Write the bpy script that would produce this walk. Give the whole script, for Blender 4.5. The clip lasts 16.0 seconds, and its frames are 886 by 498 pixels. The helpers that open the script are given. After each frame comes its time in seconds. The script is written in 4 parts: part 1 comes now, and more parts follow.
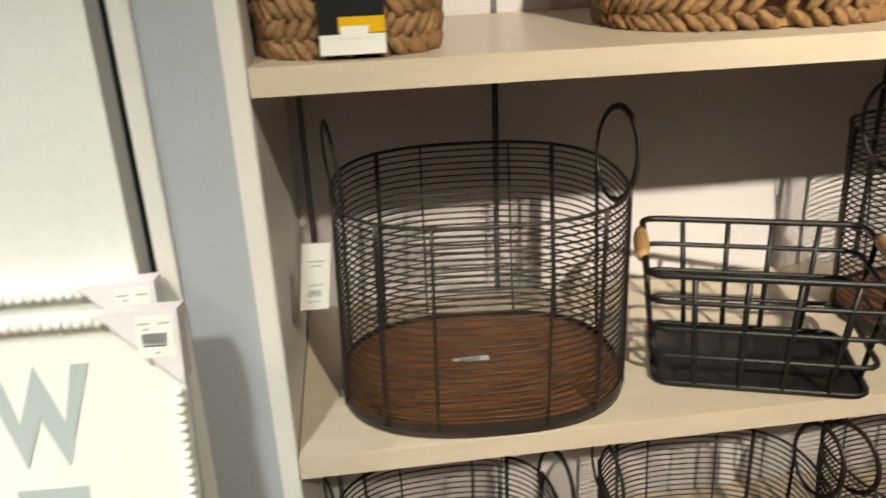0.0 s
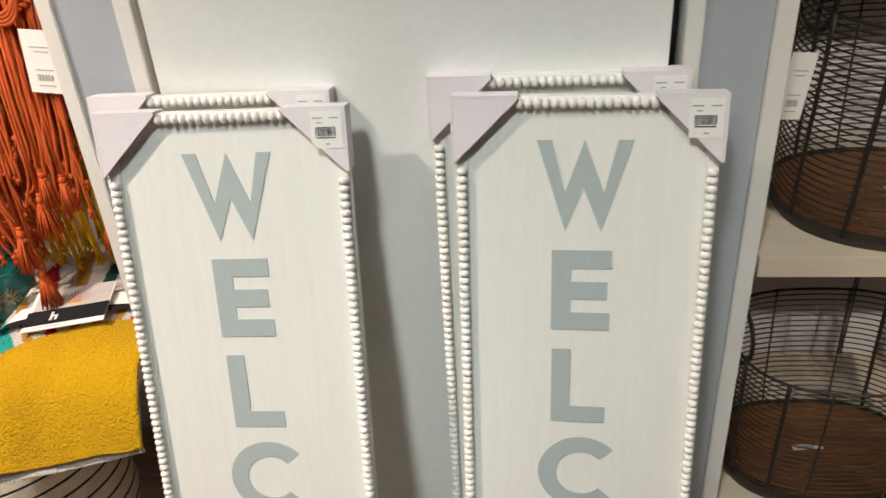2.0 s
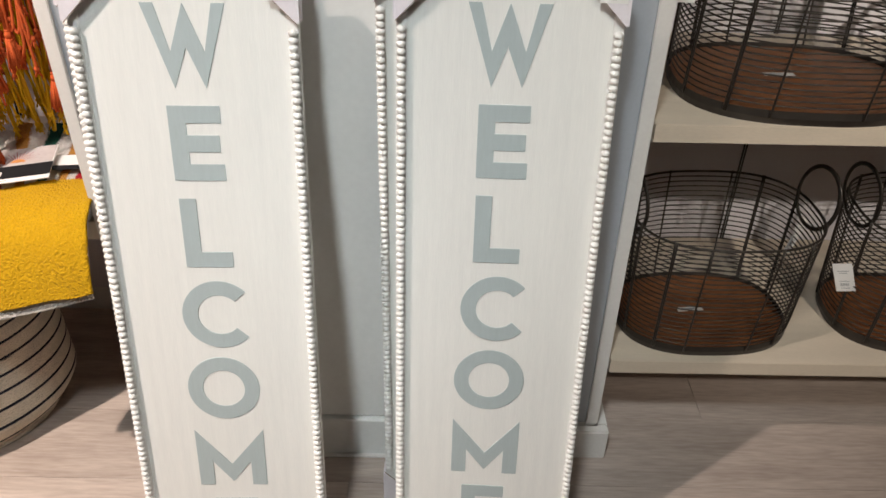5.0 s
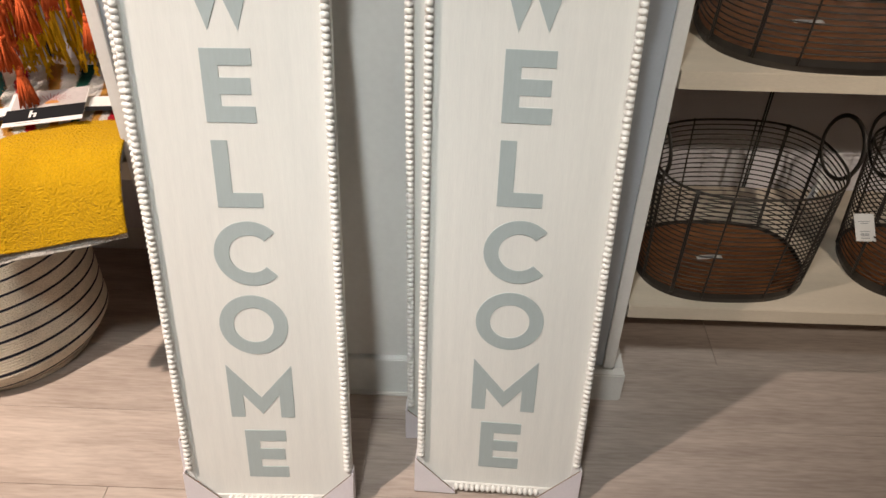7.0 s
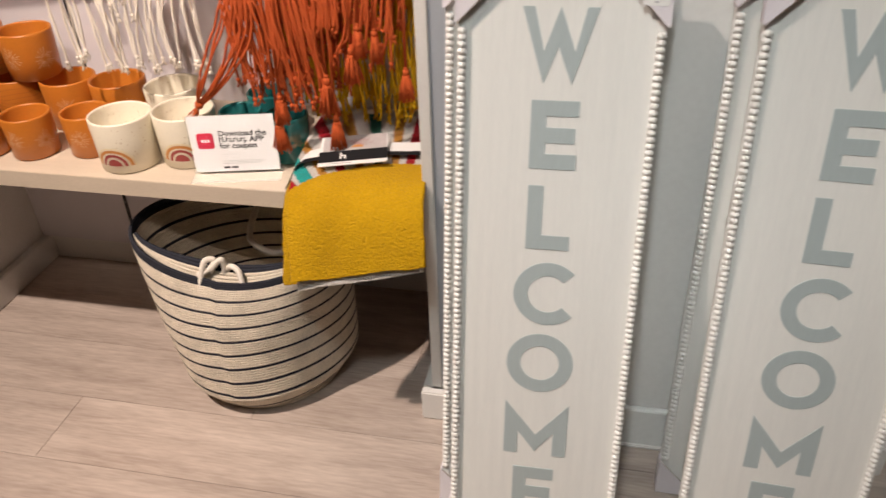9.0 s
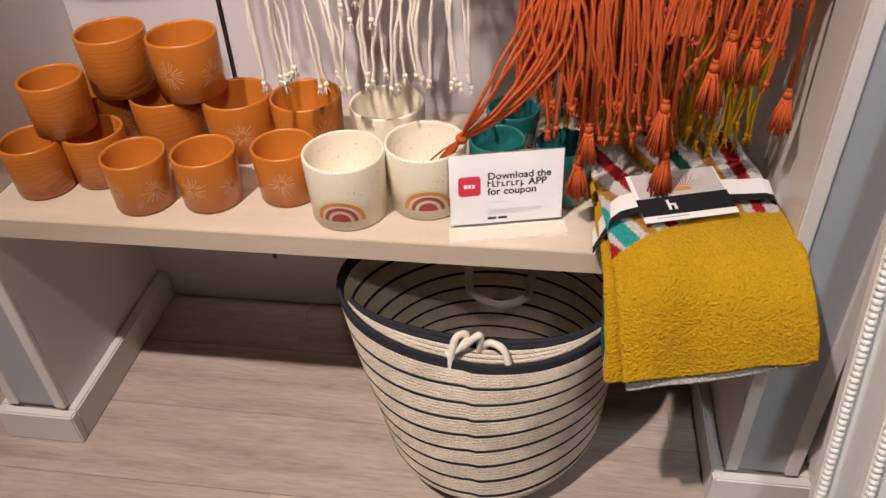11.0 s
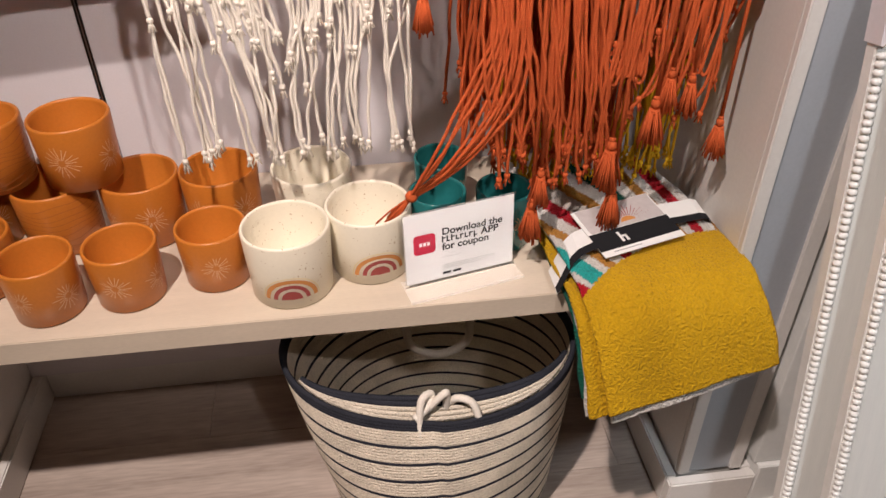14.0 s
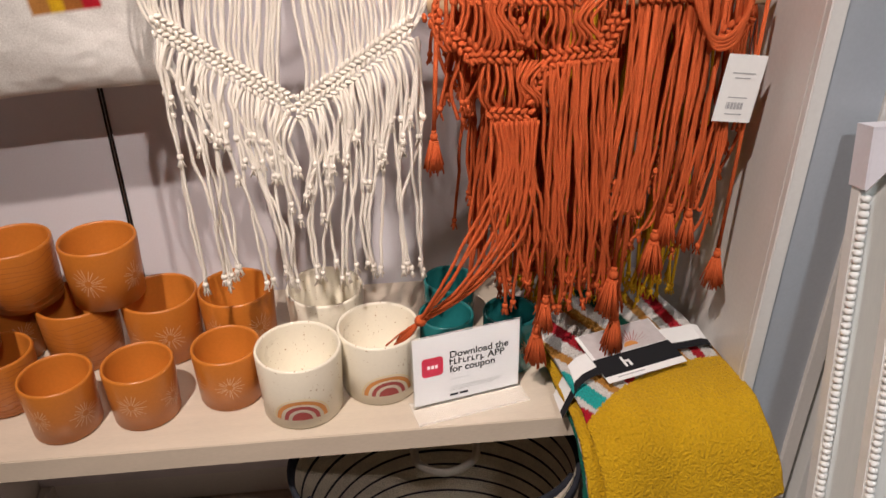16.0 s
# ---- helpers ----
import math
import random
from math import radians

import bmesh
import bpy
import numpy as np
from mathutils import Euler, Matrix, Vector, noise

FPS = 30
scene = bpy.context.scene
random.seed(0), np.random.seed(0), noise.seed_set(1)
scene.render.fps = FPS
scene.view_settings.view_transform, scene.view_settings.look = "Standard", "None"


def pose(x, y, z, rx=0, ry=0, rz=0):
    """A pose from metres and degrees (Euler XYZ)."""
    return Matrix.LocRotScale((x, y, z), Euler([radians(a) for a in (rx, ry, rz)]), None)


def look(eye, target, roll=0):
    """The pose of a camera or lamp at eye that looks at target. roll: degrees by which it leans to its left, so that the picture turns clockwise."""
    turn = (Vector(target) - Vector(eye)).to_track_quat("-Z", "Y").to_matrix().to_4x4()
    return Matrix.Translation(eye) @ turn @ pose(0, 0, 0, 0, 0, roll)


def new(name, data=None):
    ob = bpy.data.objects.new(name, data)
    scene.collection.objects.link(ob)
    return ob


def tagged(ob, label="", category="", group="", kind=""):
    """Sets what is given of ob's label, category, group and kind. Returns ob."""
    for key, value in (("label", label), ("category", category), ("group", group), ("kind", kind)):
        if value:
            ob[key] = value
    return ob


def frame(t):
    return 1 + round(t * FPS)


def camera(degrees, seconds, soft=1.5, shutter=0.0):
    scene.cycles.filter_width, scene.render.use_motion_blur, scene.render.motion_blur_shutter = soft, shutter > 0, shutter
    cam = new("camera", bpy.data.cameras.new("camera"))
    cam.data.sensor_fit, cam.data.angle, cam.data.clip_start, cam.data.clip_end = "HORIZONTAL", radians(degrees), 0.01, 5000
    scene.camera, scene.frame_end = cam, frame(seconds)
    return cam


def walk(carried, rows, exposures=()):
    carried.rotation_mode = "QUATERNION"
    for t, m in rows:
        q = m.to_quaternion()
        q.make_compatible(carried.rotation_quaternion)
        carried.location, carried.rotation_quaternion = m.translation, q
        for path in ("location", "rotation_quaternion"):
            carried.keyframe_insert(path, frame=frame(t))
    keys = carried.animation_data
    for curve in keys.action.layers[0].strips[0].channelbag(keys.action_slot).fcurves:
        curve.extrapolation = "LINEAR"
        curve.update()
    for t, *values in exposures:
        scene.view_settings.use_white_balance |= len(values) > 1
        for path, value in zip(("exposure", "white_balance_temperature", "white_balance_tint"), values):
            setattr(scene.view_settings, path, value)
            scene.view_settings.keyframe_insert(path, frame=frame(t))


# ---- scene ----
cam = camera(59.5, 16.0, shutter=0.25)
PATH = [
    (0, (0.108, 0.577, 1.33), (0.315, 2.418, 0.575), -2.4),
    (0.5, (-0.018, 0.512, 1.324), (0.031, 2.326, 0.484), -2.7),
    (1, (-0.124, 0.423, 1.325), (-0.151, 2.228, 0.463), -3.5),
    (1.5, (-0.194, 0.396, 1.31), (-0.299, 2.166, 0.386), -4.1),
    (2, (-0.293, 0.468, 1.288), (-0.512, 2.184, 0.284), -3.9),
    (2.5, (-0.344, 0.501, 1.287), (-0.572, 2.214, 0.281), -3.6),
    (3, (-0.362, 0.449, 1.28), (-0.464, 2.172, 0.27), -2.1),
    (3.5, (-0.37, 0.378, 1.273), (-0.406, 2.101, 0.257), -0.7),
    (4, (-0.373, 0.33, 1.271), (-0.356, 2.05, 0.251), 0.1),
    (4.5, (-0.344, 0.313, 1.267), (-0.326, 1.999, 0.192), 1.2),
    (5, (-0.315, 0.3, 1.251), (-0.306, 1.943, 0.111), 1.2),
    (7.5, (-0.326, 0.27, 1.263), (-0.399, 1.83, 0.013), 1.0),
    (8, (-0.332, 0.265, 1.268), (-0.495, 1.881, 0.101), 0.6),
    (8.5, (-0.397, 0.25, 1.274), (-0.661, 1.894, 0.166), 0.5),
    (9, (-0.591, 0.186, 1.274), (-0.948, 1.803, 0.152), -2.0),
    (9.5, (-0.797, 0.239, 1.24), (-1.171, 1.827, 0.084), -2.0),
    (10, (-0.965, 0.349, 1.24), (-1.36, 1.9, 0.04), -2.7),
    (12.5, (-1.414, 0.568, 1.257), (-1.347, 2.115, -0.008), -1.7),
    (13, (-1.426, 0.566, 1.252), (-1.308, 2.116, -0.006), -1.3),
    (13.5, (-1.426, 0.566, 1.259), (-1.263, 2.126, 0.019), -0.9),
    (14, (-1.425, 0.563, 1.27), (-1.22, 2.143, 0.062), -0.4),
    (14.5, (-1.434, 0.555, 1.282), (-1.201, 2.161, 0.113), 0.1),
    (15, (-1.447, 0.548, 1.293), (-1.256, 2.194, 0.173), 0.3),
    (15.5, (-1.428, 0.555, 1.308), (-1.24, 2.237, 0.24), -0.2),
    (16, (-1.422, 0.548, 1.324), (-1.228, 2.271, 0.328), -0.2),
]
EXPOSURES = [(0, 0.98, 7150, 3), (0.5, 0.62, 7150, 4), (1, 0.42, 7050, 5), (2, 0.16, 6800, 6), (3.5, 0.20, 6540, 8), (5, 0.23, 6500, 9), (8, 0.13, 6950, 11), (9.5, -0.24, 6700, 12), (12.5, -0.36, 6400, 13), (15, -0.42, 6350, 12), (16, -0.52, 6250, 10)]
walk(cam, [(t, look(eye, target, roll)) for t, eye, target, roll in PATH], exposures=EXPOSURES)

# ---- world and lights ----
world = bpy.data.worlds.new("store_dim")
scene.world = world
world.use_nodes = True
world.node_tree.nodes["Background"].inputs[0].default_value = (1.0, 0.95, 0.9, 1)
world.node_tree.nodes["Background"].inputs[1].default_value = 0.008


def lamp(name, x, y, z, energy, color, size, target, spread=170):
    data = bpy.data.lights.new(name, "AREA")
    data.energy, data.color, data.shape, data.size, data.spread = energy, color, "DISK", size, radians(spread)
    ob = new(name, data)
    ob.matrix_world = look((x, y, z), target)
    return ob


WARM, SOFTWARM, COOL = (1.0, 0.85, 0.76), (1.0, 0.91, 0.80), (0.92, 0.98, 1.0)
lamp("downlight", -2.0, 0.30, 2.95, 20.5, WARM, 0.07, (-1.45, 1.15, 0.0), 74)
lamp("downlight", -0.8, -0.6, 2.95, 3.0, WARM, 0.08, (-1.45, 1.75, 1.1), 30)
lamp("downlight", -0.75, -0.35, 2.95, 2.85, COOL, 0.26, (-0.42, 1.20, 0.62), 42)
lamp("downlight", 0.55, 0.15, 2.95, 0.45, SOFTWARM, 0.16, (0.45, 1.5, 0.6), 90)
lamp("downlight", 0.9, -1.3, 2.95, 3.9, SOFTWARM, 0.10, (0.72, 1.78, 0.85), 36)
# added broad fill lamp, no known fixture; lifts the right bay's shade
lamp("troffer", 1.7, -2.4, 2.95, 0.8, SOFTWARM, 1.0, (0.6, 1.6, 0.9), 100)


# ---- materials ----
def material(name, color, rough=0.5, metal=0.0, var=0.12, big=6.0, fine=120.0, bump=0.1, stretch=(1, 1, 1), color2=None,
             depth=0.002, random_amount=0.0, spec=0.5, sheen=0.0, coat=0.0):
    m = bpy.data.materials.new(name)
    m.use_nodes = True
    nt = m.node_tree
    n, l = nt.nodes, nt.links
    b = n["Principled BSDF"]
    b.inputs["Roughness"].default_value = rough
    b.inputs["Metallic"].default_value = metal
    b.inputs["Specular IOR Level"].default_value = spec
    b.inputs["Sheen Weight"].default_value = sheen
    b.inputs["Coat Weight"].default_value = coat
    tc, mp = n.new("ShaderNodeTexCoord"), n.new("ShaderNodeMapping")
    mp.inputs["Scale"].default_value = stretch
    l.new(tc.outputs["Object"], mp.inputs["Vector"])
    vec = mp.outputs["Vector"]
    info = n.new("ShaderNodeObjectInfo")
    if random_amount:
        add = n.new("ShaderNodeVectorMath")
        add.operation = "MULTIPLY_ADD"
        comb = n.new("ShaderNodeCombineXYZ")
        for k in range(3):
            l.new(info.outputs["Random"], comb.inputs[k])
        l.new(comb.outputs[0], add.inputs[0])
        add.inputs[1].default_value = (17.0, 31.0, 9.0)
        l.new(vec, add.inputs[2])
        vec = add.outputs[0]
    n1, n2 = n.new("ShaderNodeTexNoise"), n.new("ShaderNodeTexNoise")
    n1.inputs["Scale"].default_value, n1.inputs["Detail"].default_value = big, 4
    n2.inputs["Scale"].default_value, n2.inputs["Detail"].default_value = fine, 3
    l.new(vec, n1.inputs["Vector"])
    l.new(vec, n2.inputs["Vector"])
    mixf = n.new("ShaderNodeMath")
    mixf.operation = "MULTIPLY_ADD"
    mixf.inputs[1].default_value = 0.45
    l.new(n2.outputs["Fac"], mixf.inputs[0])
    half = n.new("ShaderNodeMath")
    half.operation = "MULTIPLY"
    half.inputs[1].default_value = 0.55
    l.new(n1.outputs["Fac"], half.inputs[0])
    l.new(half.outputs[0], mixf.inputs[2])
    ramp = n.new("ShaderNodeValToRGB")
    ramp.color_ramp.elements[0].position, ramp.color_ramp.elements[1].position = 0.32, 0.68
    lo = color2 or tuple(c * (1 - var) for c in color)
    hi = tuple(min(1.0, c * (1 + var * 0.6)) for c in color)
    ramp.color_ramp.elements[0].color, ramp.color_ramp.elements[1].color = (*lo, 1), (*hi, 1)
    l.new(mixf.outputs[0], ramp.inputs[0])
    out = ramp.outputs[0]
    if random_amount:
        hsv = n.new("ShaderNodeHueSaturation")
        mr = n.new("ShaderNodeMapRange")
        mr.inputs["To Min"].default_value, mr.inputs["To Max"].default_value = 1 - random_amount, 1 + random_amount
        l.new(info.outputs["Random"], mr.inputs["Value"])
        l.new(mr.outputs[0], hsv.inputs["Value"])
        l.new(out, hsv.inputs["Color"])
        out = hsv.outputs[0]
    l.new(out, b.inputs["Base Color"])
    rr = n.new("ShaderNodeMapRange")
    rr.inputs["To Min"].default_value, rr.inputs["To Max"].default_value = max(0.02, rough - 0.08), min(1, rough + 0.08)
    l.new(n1.outputs["Fac"], rr.inputs["Value"])
    l.new(rr.outputs[0], b.inputs["Roughness"])
    if bump:
        bp = n.new("ShaderNodeBump")
        bp.inputs["Strength"].default_value, bp.inputs["Distance"].default_value = bump, depth
        l.new(n2.outputs["Fac"], bp.inputs["Height"])
        l.new(bp.outputs[0], b.inputs["Normal"])
    return m


def painted(name, rough=0.95, fine=300.0, bump=0.9, depth=0.008):
    """A material whose dye colours come from the mesh's own colour pattern."""
    m = material(name, (0.5, 0.5, 0.5), rough, fine=fine, bump=bump, depth=depth, sheen=0.03, spec=0.08)
    n, l = m.node_tree.nodes, m.node_tree.links
    at = n.new("ShaderNodeAttribute")
    at.attribute_name = "dye"
    b = n["Principled BSDF"]
    ramp = next(x for x in n if x.type == "VALTORGB")
    ramp.color_ramp.elements[0].color, ramp.color_ramp.elements[1].color = (0.62, 0.60, 0.58, 1), (1, 1, 1, 1)
    mul = n.new("ShaderNodeMix")
    mul.data_type, mul.blend_type = "RGBA", "MULTIPLY"
    mul.inputs["Factor"].default_value = 1.0
    l.new(at.outputs["Color"], mul.inputs["A"])
    l.new(ramp.outputs[0], mul.inputs["B"])
    l.new(mul.outputs["Result"], b.inputs["Base Color"])
    return m


def speckled(name, color, dots, rough, scale=260.0, cut=0.70):
    m = material(name, color, rough, var=0.04, big=14, fine=200, bump=0.03, spec=0.5, coat=0.15)
    n, l = m.node_tree.nodes, m.node_tree.links
    b = n["Principled BSDF"]
    before = b.inputs["Base Color"].links[0].from_socket
    tc = next(x for x in n if x.type == "TEX_COORD")
    ns = n.new("ShaderNodeTexNoise")
    ns.inputs["Scale"].default_value, ns.inputs["Detail"].default_value = scale, 1
    l.new(tc.outputs["Object"], ns.inputs["Vector"])
    r = n.new("ShaderNodeValToRGB")
    r.color_ramp.elements[0].position, r.color_ramp.elements[1].position = cut, cut + 0.03
    l.new(ns.outputs["Fac"], r.inputs[0])
    mx = n.new("ShaderNodeMix")
    mx.data_type = "RGBA"
    l.new(r.outputs[0], mx.inputs["Factor"])
    l.new(before, mx.inputs["A"])
    mx.inputs["B"].default_value = (*dots, 1)
    l.new(mx.outputs["Result"], b.inputs["Base Color"])
    return m


M_FLOOR = material("vinyl_plank", (0.52, 0.44, 0.385), 0.38, var=0.12, big=4, fine=30, bump=0.10, stretch=(0.7, 6, 1),
                   color2=(0.335, 0.27, 0.23), random_amount=0.05)
M_GAP = material("plank_joint", (0.12, 0.10, 0.085), 0.8)
M_WALL = material("painted_wallboard", (0.66, 0.63, 0.655), 0.6, var=0.05, big=2.5, fine=300, bump=0.05)
M_CEIL = material("ceiling_paint", (0.18, 0.175, 0.17), 0.9, var=0.04)
M_TRIM = material("white_trim_paint", (0.74, 0.72, 0.69), 0.42, var=0.06, big=5, fine=160, bump=0.06)
M_BLUE = material("blue_grey_paint", (0.40, 0.43, 0.47), 0.35, var=0.06, big=3, fine=220, bump=0.04)
M_PANEL = material("white_laminate", (0.80, 0.81, 0.79), 0.38, var=0.05, big=3.5, fine=90, bump=0.03)
M_DARK = material("gap_shade_black", (0.02, 0.022, 0.025), 0.6)
M_SHELF = material("pale_maple_laminate", (0.60, 0.515, 0.41), 0.32, var=0.10, big=4, fine=70, bump=0.04, stretch=(1.5, 12, 6))
M_STD = material("black_steel_standard", (0.03, 0.028, 0.026), 0.4, metal=0.6)
M_SIGN = material("whitewashed_board", (0.79, 0.79, 0.755), 0.62, var=0.05, big=4, fine=30, bump=0.12, stretch=(22, 1, 1.4),
                  color2=(0.745, 0.75, 0.72))
M_LETTER = material("grey_sign_paint", (0.41, 0.475, 0.48), 0.6, var=0.05, big=20, fine=90, bump=0.05, stretch=(10, 1, 1))
M_BEAD = material("white_bead_paint", (0.82, 0.81, 0.78), 0.42, var=0.06, big=40, fine=300, bump=0.05, random_amount=0.03)
M_CARD = material("white_cardboard", (0.74, 0.70, 0.735), 0.75, var=0.05, big=25, fine=180, bump=0.06)
M_CARDEDGE = material("brown_cardboard_edge", (0.25, 0.18, 0.13), 0.9)
M_PAPER = material("label_paper", (0.80, 0.79, 0.77), 0.6, var=0.03)
M_COUPON = material("coupon_card", (0.64, 0.625, 0.63), 0.5, var=0.03)
M_INK = material("black_ink", (0.016, 0.016, 0.018), 0.7, var=0.02, spec=0.12)
M_GREYINK = material("grey_ink", (0.33, 0.33, 0.34), 0.6)
M_WIRE = material("bronze_wire", (0.045, 0.037, 0.031), 0.42, metal=0.45, var=0.2, big=60, fine=600, bump=0.1)
M_BASE = material("dark_stained_wood", (0.26, 0.095, 0.030), 0.42, var=0.3, big=9, fine=60, bump=0.15, stretch=(1.2, 9, 1),
                  color2=(0.075, 0.026, 0.010))
M_BLACK = material("matt_black_steel", (0.012, 0.012, 0.013), 0.45, metal=0.2, var=0.1)
M_HANDLE = material("oak_handle", (0.50, 0.28, 0.12), 0.5, var=0.2, big=30, fine=200, stretch=(1, 6, 1))
M_GRASS = material("dry_seagrass", (0.33, 0.185, 0.080), 0.72, var=0.4, big=34, fine=170, bump=0.8, color2=(0.10, 0.05, 0.02))
M_ORANGE = material("orange_glazed_clay", (0.53, 0.170, 0.023), 0.33, var=0.10, big=9, fine=230, bump=0.05, coat=0.15)
M_ETCH = material("pale_etching", (0.74, 0.46, 0.27), 0.7, var=0.1)
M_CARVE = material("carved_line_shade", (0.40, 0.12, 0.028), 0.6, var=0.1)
M_CREAM = speckled("speckled_cream_glaze", (0.80, 0.74, 0.60), (0.40, 0.26, 0.12), 0.3, 240, 0.72)
M_TEAL = material("teal_glaze", (0.018, 0.155, 0.155), 0.22, var=0.15, big=12, coat=0.3)
M_RB1 = material("rainbow_ochre", (0.58, 0.24, 0.06), 0.5)
M_RB2 = material("rainbow_red", (0.33, 0.055, 0.05), 0.5)
M_RB3 = material("rainbow_pale", (0.80, 0.66, 0.36), 0.5)
M_ROPE = material("cream_cotton_rope", (0.80, 0.71, 0.58), 0.9, var=0.24, big=20, fine=300, bump=0.9, spec=0.12, depth=0.005)
M_NAVY = material("charcoal_rope", (0.030, 0.032, 0.042), 0.9, var=0.25, big=30, fine=330, bump=0.7, spec=0.15, depth=0.003)
M_CORD = material("cream_cotton_cord", (0.82, 0.76, 0.67), 0.9, var=0.10, big=30, fine=420, bump=0.5, spec=0.12)
M_RUST = material("rust_cotton_cord", (0.52, 0.100, 0.030), 0.9, var=0.22, big=30, fine=420, bump=0.5, spec=0.1)
M_MUSTARD = material("mustard_cotton_cord", (0.74, 0.44, 0.02), 0.9, var=0.15, big=30, fine=420, bump=0.5, spec=0.1)
M_DOWEL = material("pale_wood_dowel", (0.60, 0.42, 0.25), 0.55, var=0.15)
M_TERRY = painted("terry_cotton")
M_LINEN = painted("white_canvas", fine=500, bump=0.25, depth=0.001)
M_RED = material("app_icon_red", (0.42, 0.015, 0.045), 0.5, var=0.02)
M_STEEL = material("brushed_steel", (0.5, 0.5, 0.5), 0.35, metal=1.0)
M_ACRYL = bpy.data.materials.new("clear_acrylic")
M_ACRYL.use_nodes = True
_b = M_ACRYL.node_tree.nodes["Principled BSDF"]
_b.inputs["Base Color"].default_value = (0.96, 0.98, 0.97, 1)
_b.inputs["Transmission Weight"].default_value, _b.inputs["Roughness"].default_value, _b.inputs["IOR"].default_value = 1.0, 0.03, 1.2

M_CLEAR = bpy.data.materials.new("clear_acrylic_foot")
M_CLEAR.use_nodes = True
_b = M_CLEAR.node_tree.nodes["Principled BSDF"]
_b.inputs["Base Color"].default_value = (0.75, 0.74, 0.72, 1)
_b.inputs["Roughness"].default_value, _b.inputs["Alpha"].default_value = 0.10, 0.17


# ---- mesh helpers ----
class Mesh:
    """Gathers points and faces, with a material slot for each face."""

    def __init__(self):
        self.v, self.f, self.m, self.n = [], [], [], 0

    def add(self, verts, faces, slot=0):
        verts = np.asarray(verts, float)
        self.v.append(verts)
        base = self.n
        self.f += [tuple(base + i for i in face) for face in faces]
        self.m += [slot] * len(faces)
        self.n += len(verts)
        return self

    def box(self, x0, x1, y0, y1, z0, z1, slot=0):
        v = [(x, y, z) for z in (z0, z1) for y in (y0, y1) for x in (x0, x1)]
        return self.add(v, [(0, 2, 3, 1), (4, 5, 7, 6), (0, 1, 5, 4), (2, 6, 7, 3), (0, 4, 6, 2), (1, 3, 7, 5)], slot)

    def tube(self, pts, r, n=6, closed=False, slot=0, flat=None):
        """A round rod along pts; r a number or one for each point; flat: (u, w) half sizes of a flat bar."""
        p = np.asarray(pts, float)
        k = len(p)
        t = (np.roll(p, -1, 0) - np.roll(p, 1, 0)) if closed else np.gradient(p, axis=0)
        t /= np.linalg.norm(t, axis=1)[:, None] + 1e-12
        a = np.array([0, 0, 1.0]) if abs(t[0][2]) < 0.9 else np.array([1.0, 0, 0])
        u = np.zeros_like(p)
        for i in range(k):
            a = a - t[i] * (a @ t[i])
            a /= np.linalg.norm(a) + 1e-12
            u[i] = a
        w = np.cross(t, u)
        ang = np.arange(n) * 2 * math.pi / n
        rr = np.full(k, r) if np.isscalar(r) else np.asarray(r, float)
        su, sw = (rr, rr) if flat is None else (np.full(k, flat[0]), np.full(k, flat[1]))
        v = p[:, None] + su[:, None, None] * np.cos(ang)[None, :, None] * u[:, None] + sw[:, None, None] * np.sin(ang)[None, :, None] * w[:, None]
        faces = []
        for i in range(k if closed else k - 1):
            j = (i + 1) % k
            faces += [(i * n + q, i * n + (q + 1) % n, j * n + (q + 1) % n, j * n + q) for q in range(n)]
        if not closed:
            faces += [tuple(range(n))[::-1], tuple((k - 1) * n + q for q in range(n))]
        return self.add(v.reshape(-1, 3), faces, slot)

    def ball(self, c, r, seg=8, ring=5, slot=0, turn=None):
        r = np.array([r] * 3 if np.isscalar(r) else r, float)
        v = [(0, 0, 1.0)]
        for i in range(1, ring):
            th = math.pi * i / ring
            v += [(math.sin(th) * math.cos(2 * math.pi * j / seg), math.sin(th) * math.sin(2 * math.pi * j / seg), math.cos(th)) for j in range(seg)]
        v.append((0, 0, -1.0))
        v = np.array(v) * r
        if turn is not None:
            v = v @ np.array(turn).T
        f = [(0, 1 + j, 1 + (j + 1) % seg) for j in range(seg)]
        for i in range(ring - 2):
            a, b = 1 + i * seg, 1 + (i + 1) * seg
            f += [(a + j, b + j, b + (j + 1) % seg, a + (j + 1) % seg) for j in range(seg)]
        a, e = 1 + (ring - 2) * seg, len(v) - 1
        f += [(a + j, e, a + (j + 1) % seg) for j in range(seg)]
        return self.add(v + np.asarray(c, float), f, slot)

    def lathe(self, profile, seg=48, slot=0, shape=None):
        """Turns a profile of (radius, z) about z; shape(angle) gives the x and y factors."""
        v = []
        for r, z in profile:
            for j in range(seg):
                a = 2 * math.pi * j / seg
                sx, sy = shape(a) if shape else (math.cos(a), math.sin(a))
                v.append((r * sx, r * sy, z))
        f = []
        for i in range(len(profile) - 1):
            f += [(i * seg + j, i * seg + (j + 1) % seg, (i + 1) * seg + (j + 1) % seg, (i + 1) * seg + j) for j in range(seg)]
        return self.add(v, f, slot)

    def prism(self, outline, y0, y1, slot=0):
        """A flat shape in x and z, as thick as from y0 to y1. The outline is convex or star-shaped from no point: one n-gon."""
        k = len(outline)
        v = [(x, y0, z) for x, z in outline] + [(x, y1, z) for x, z in outline]
        f = [tuple(range(k)), tuple(range(2 * k - 1, k - 1, -1))]
        f += [(i, i + k, (i + 1) % k + k, (i + 1) % k) for i in range(k)]
        return self.add(v, f, slot)

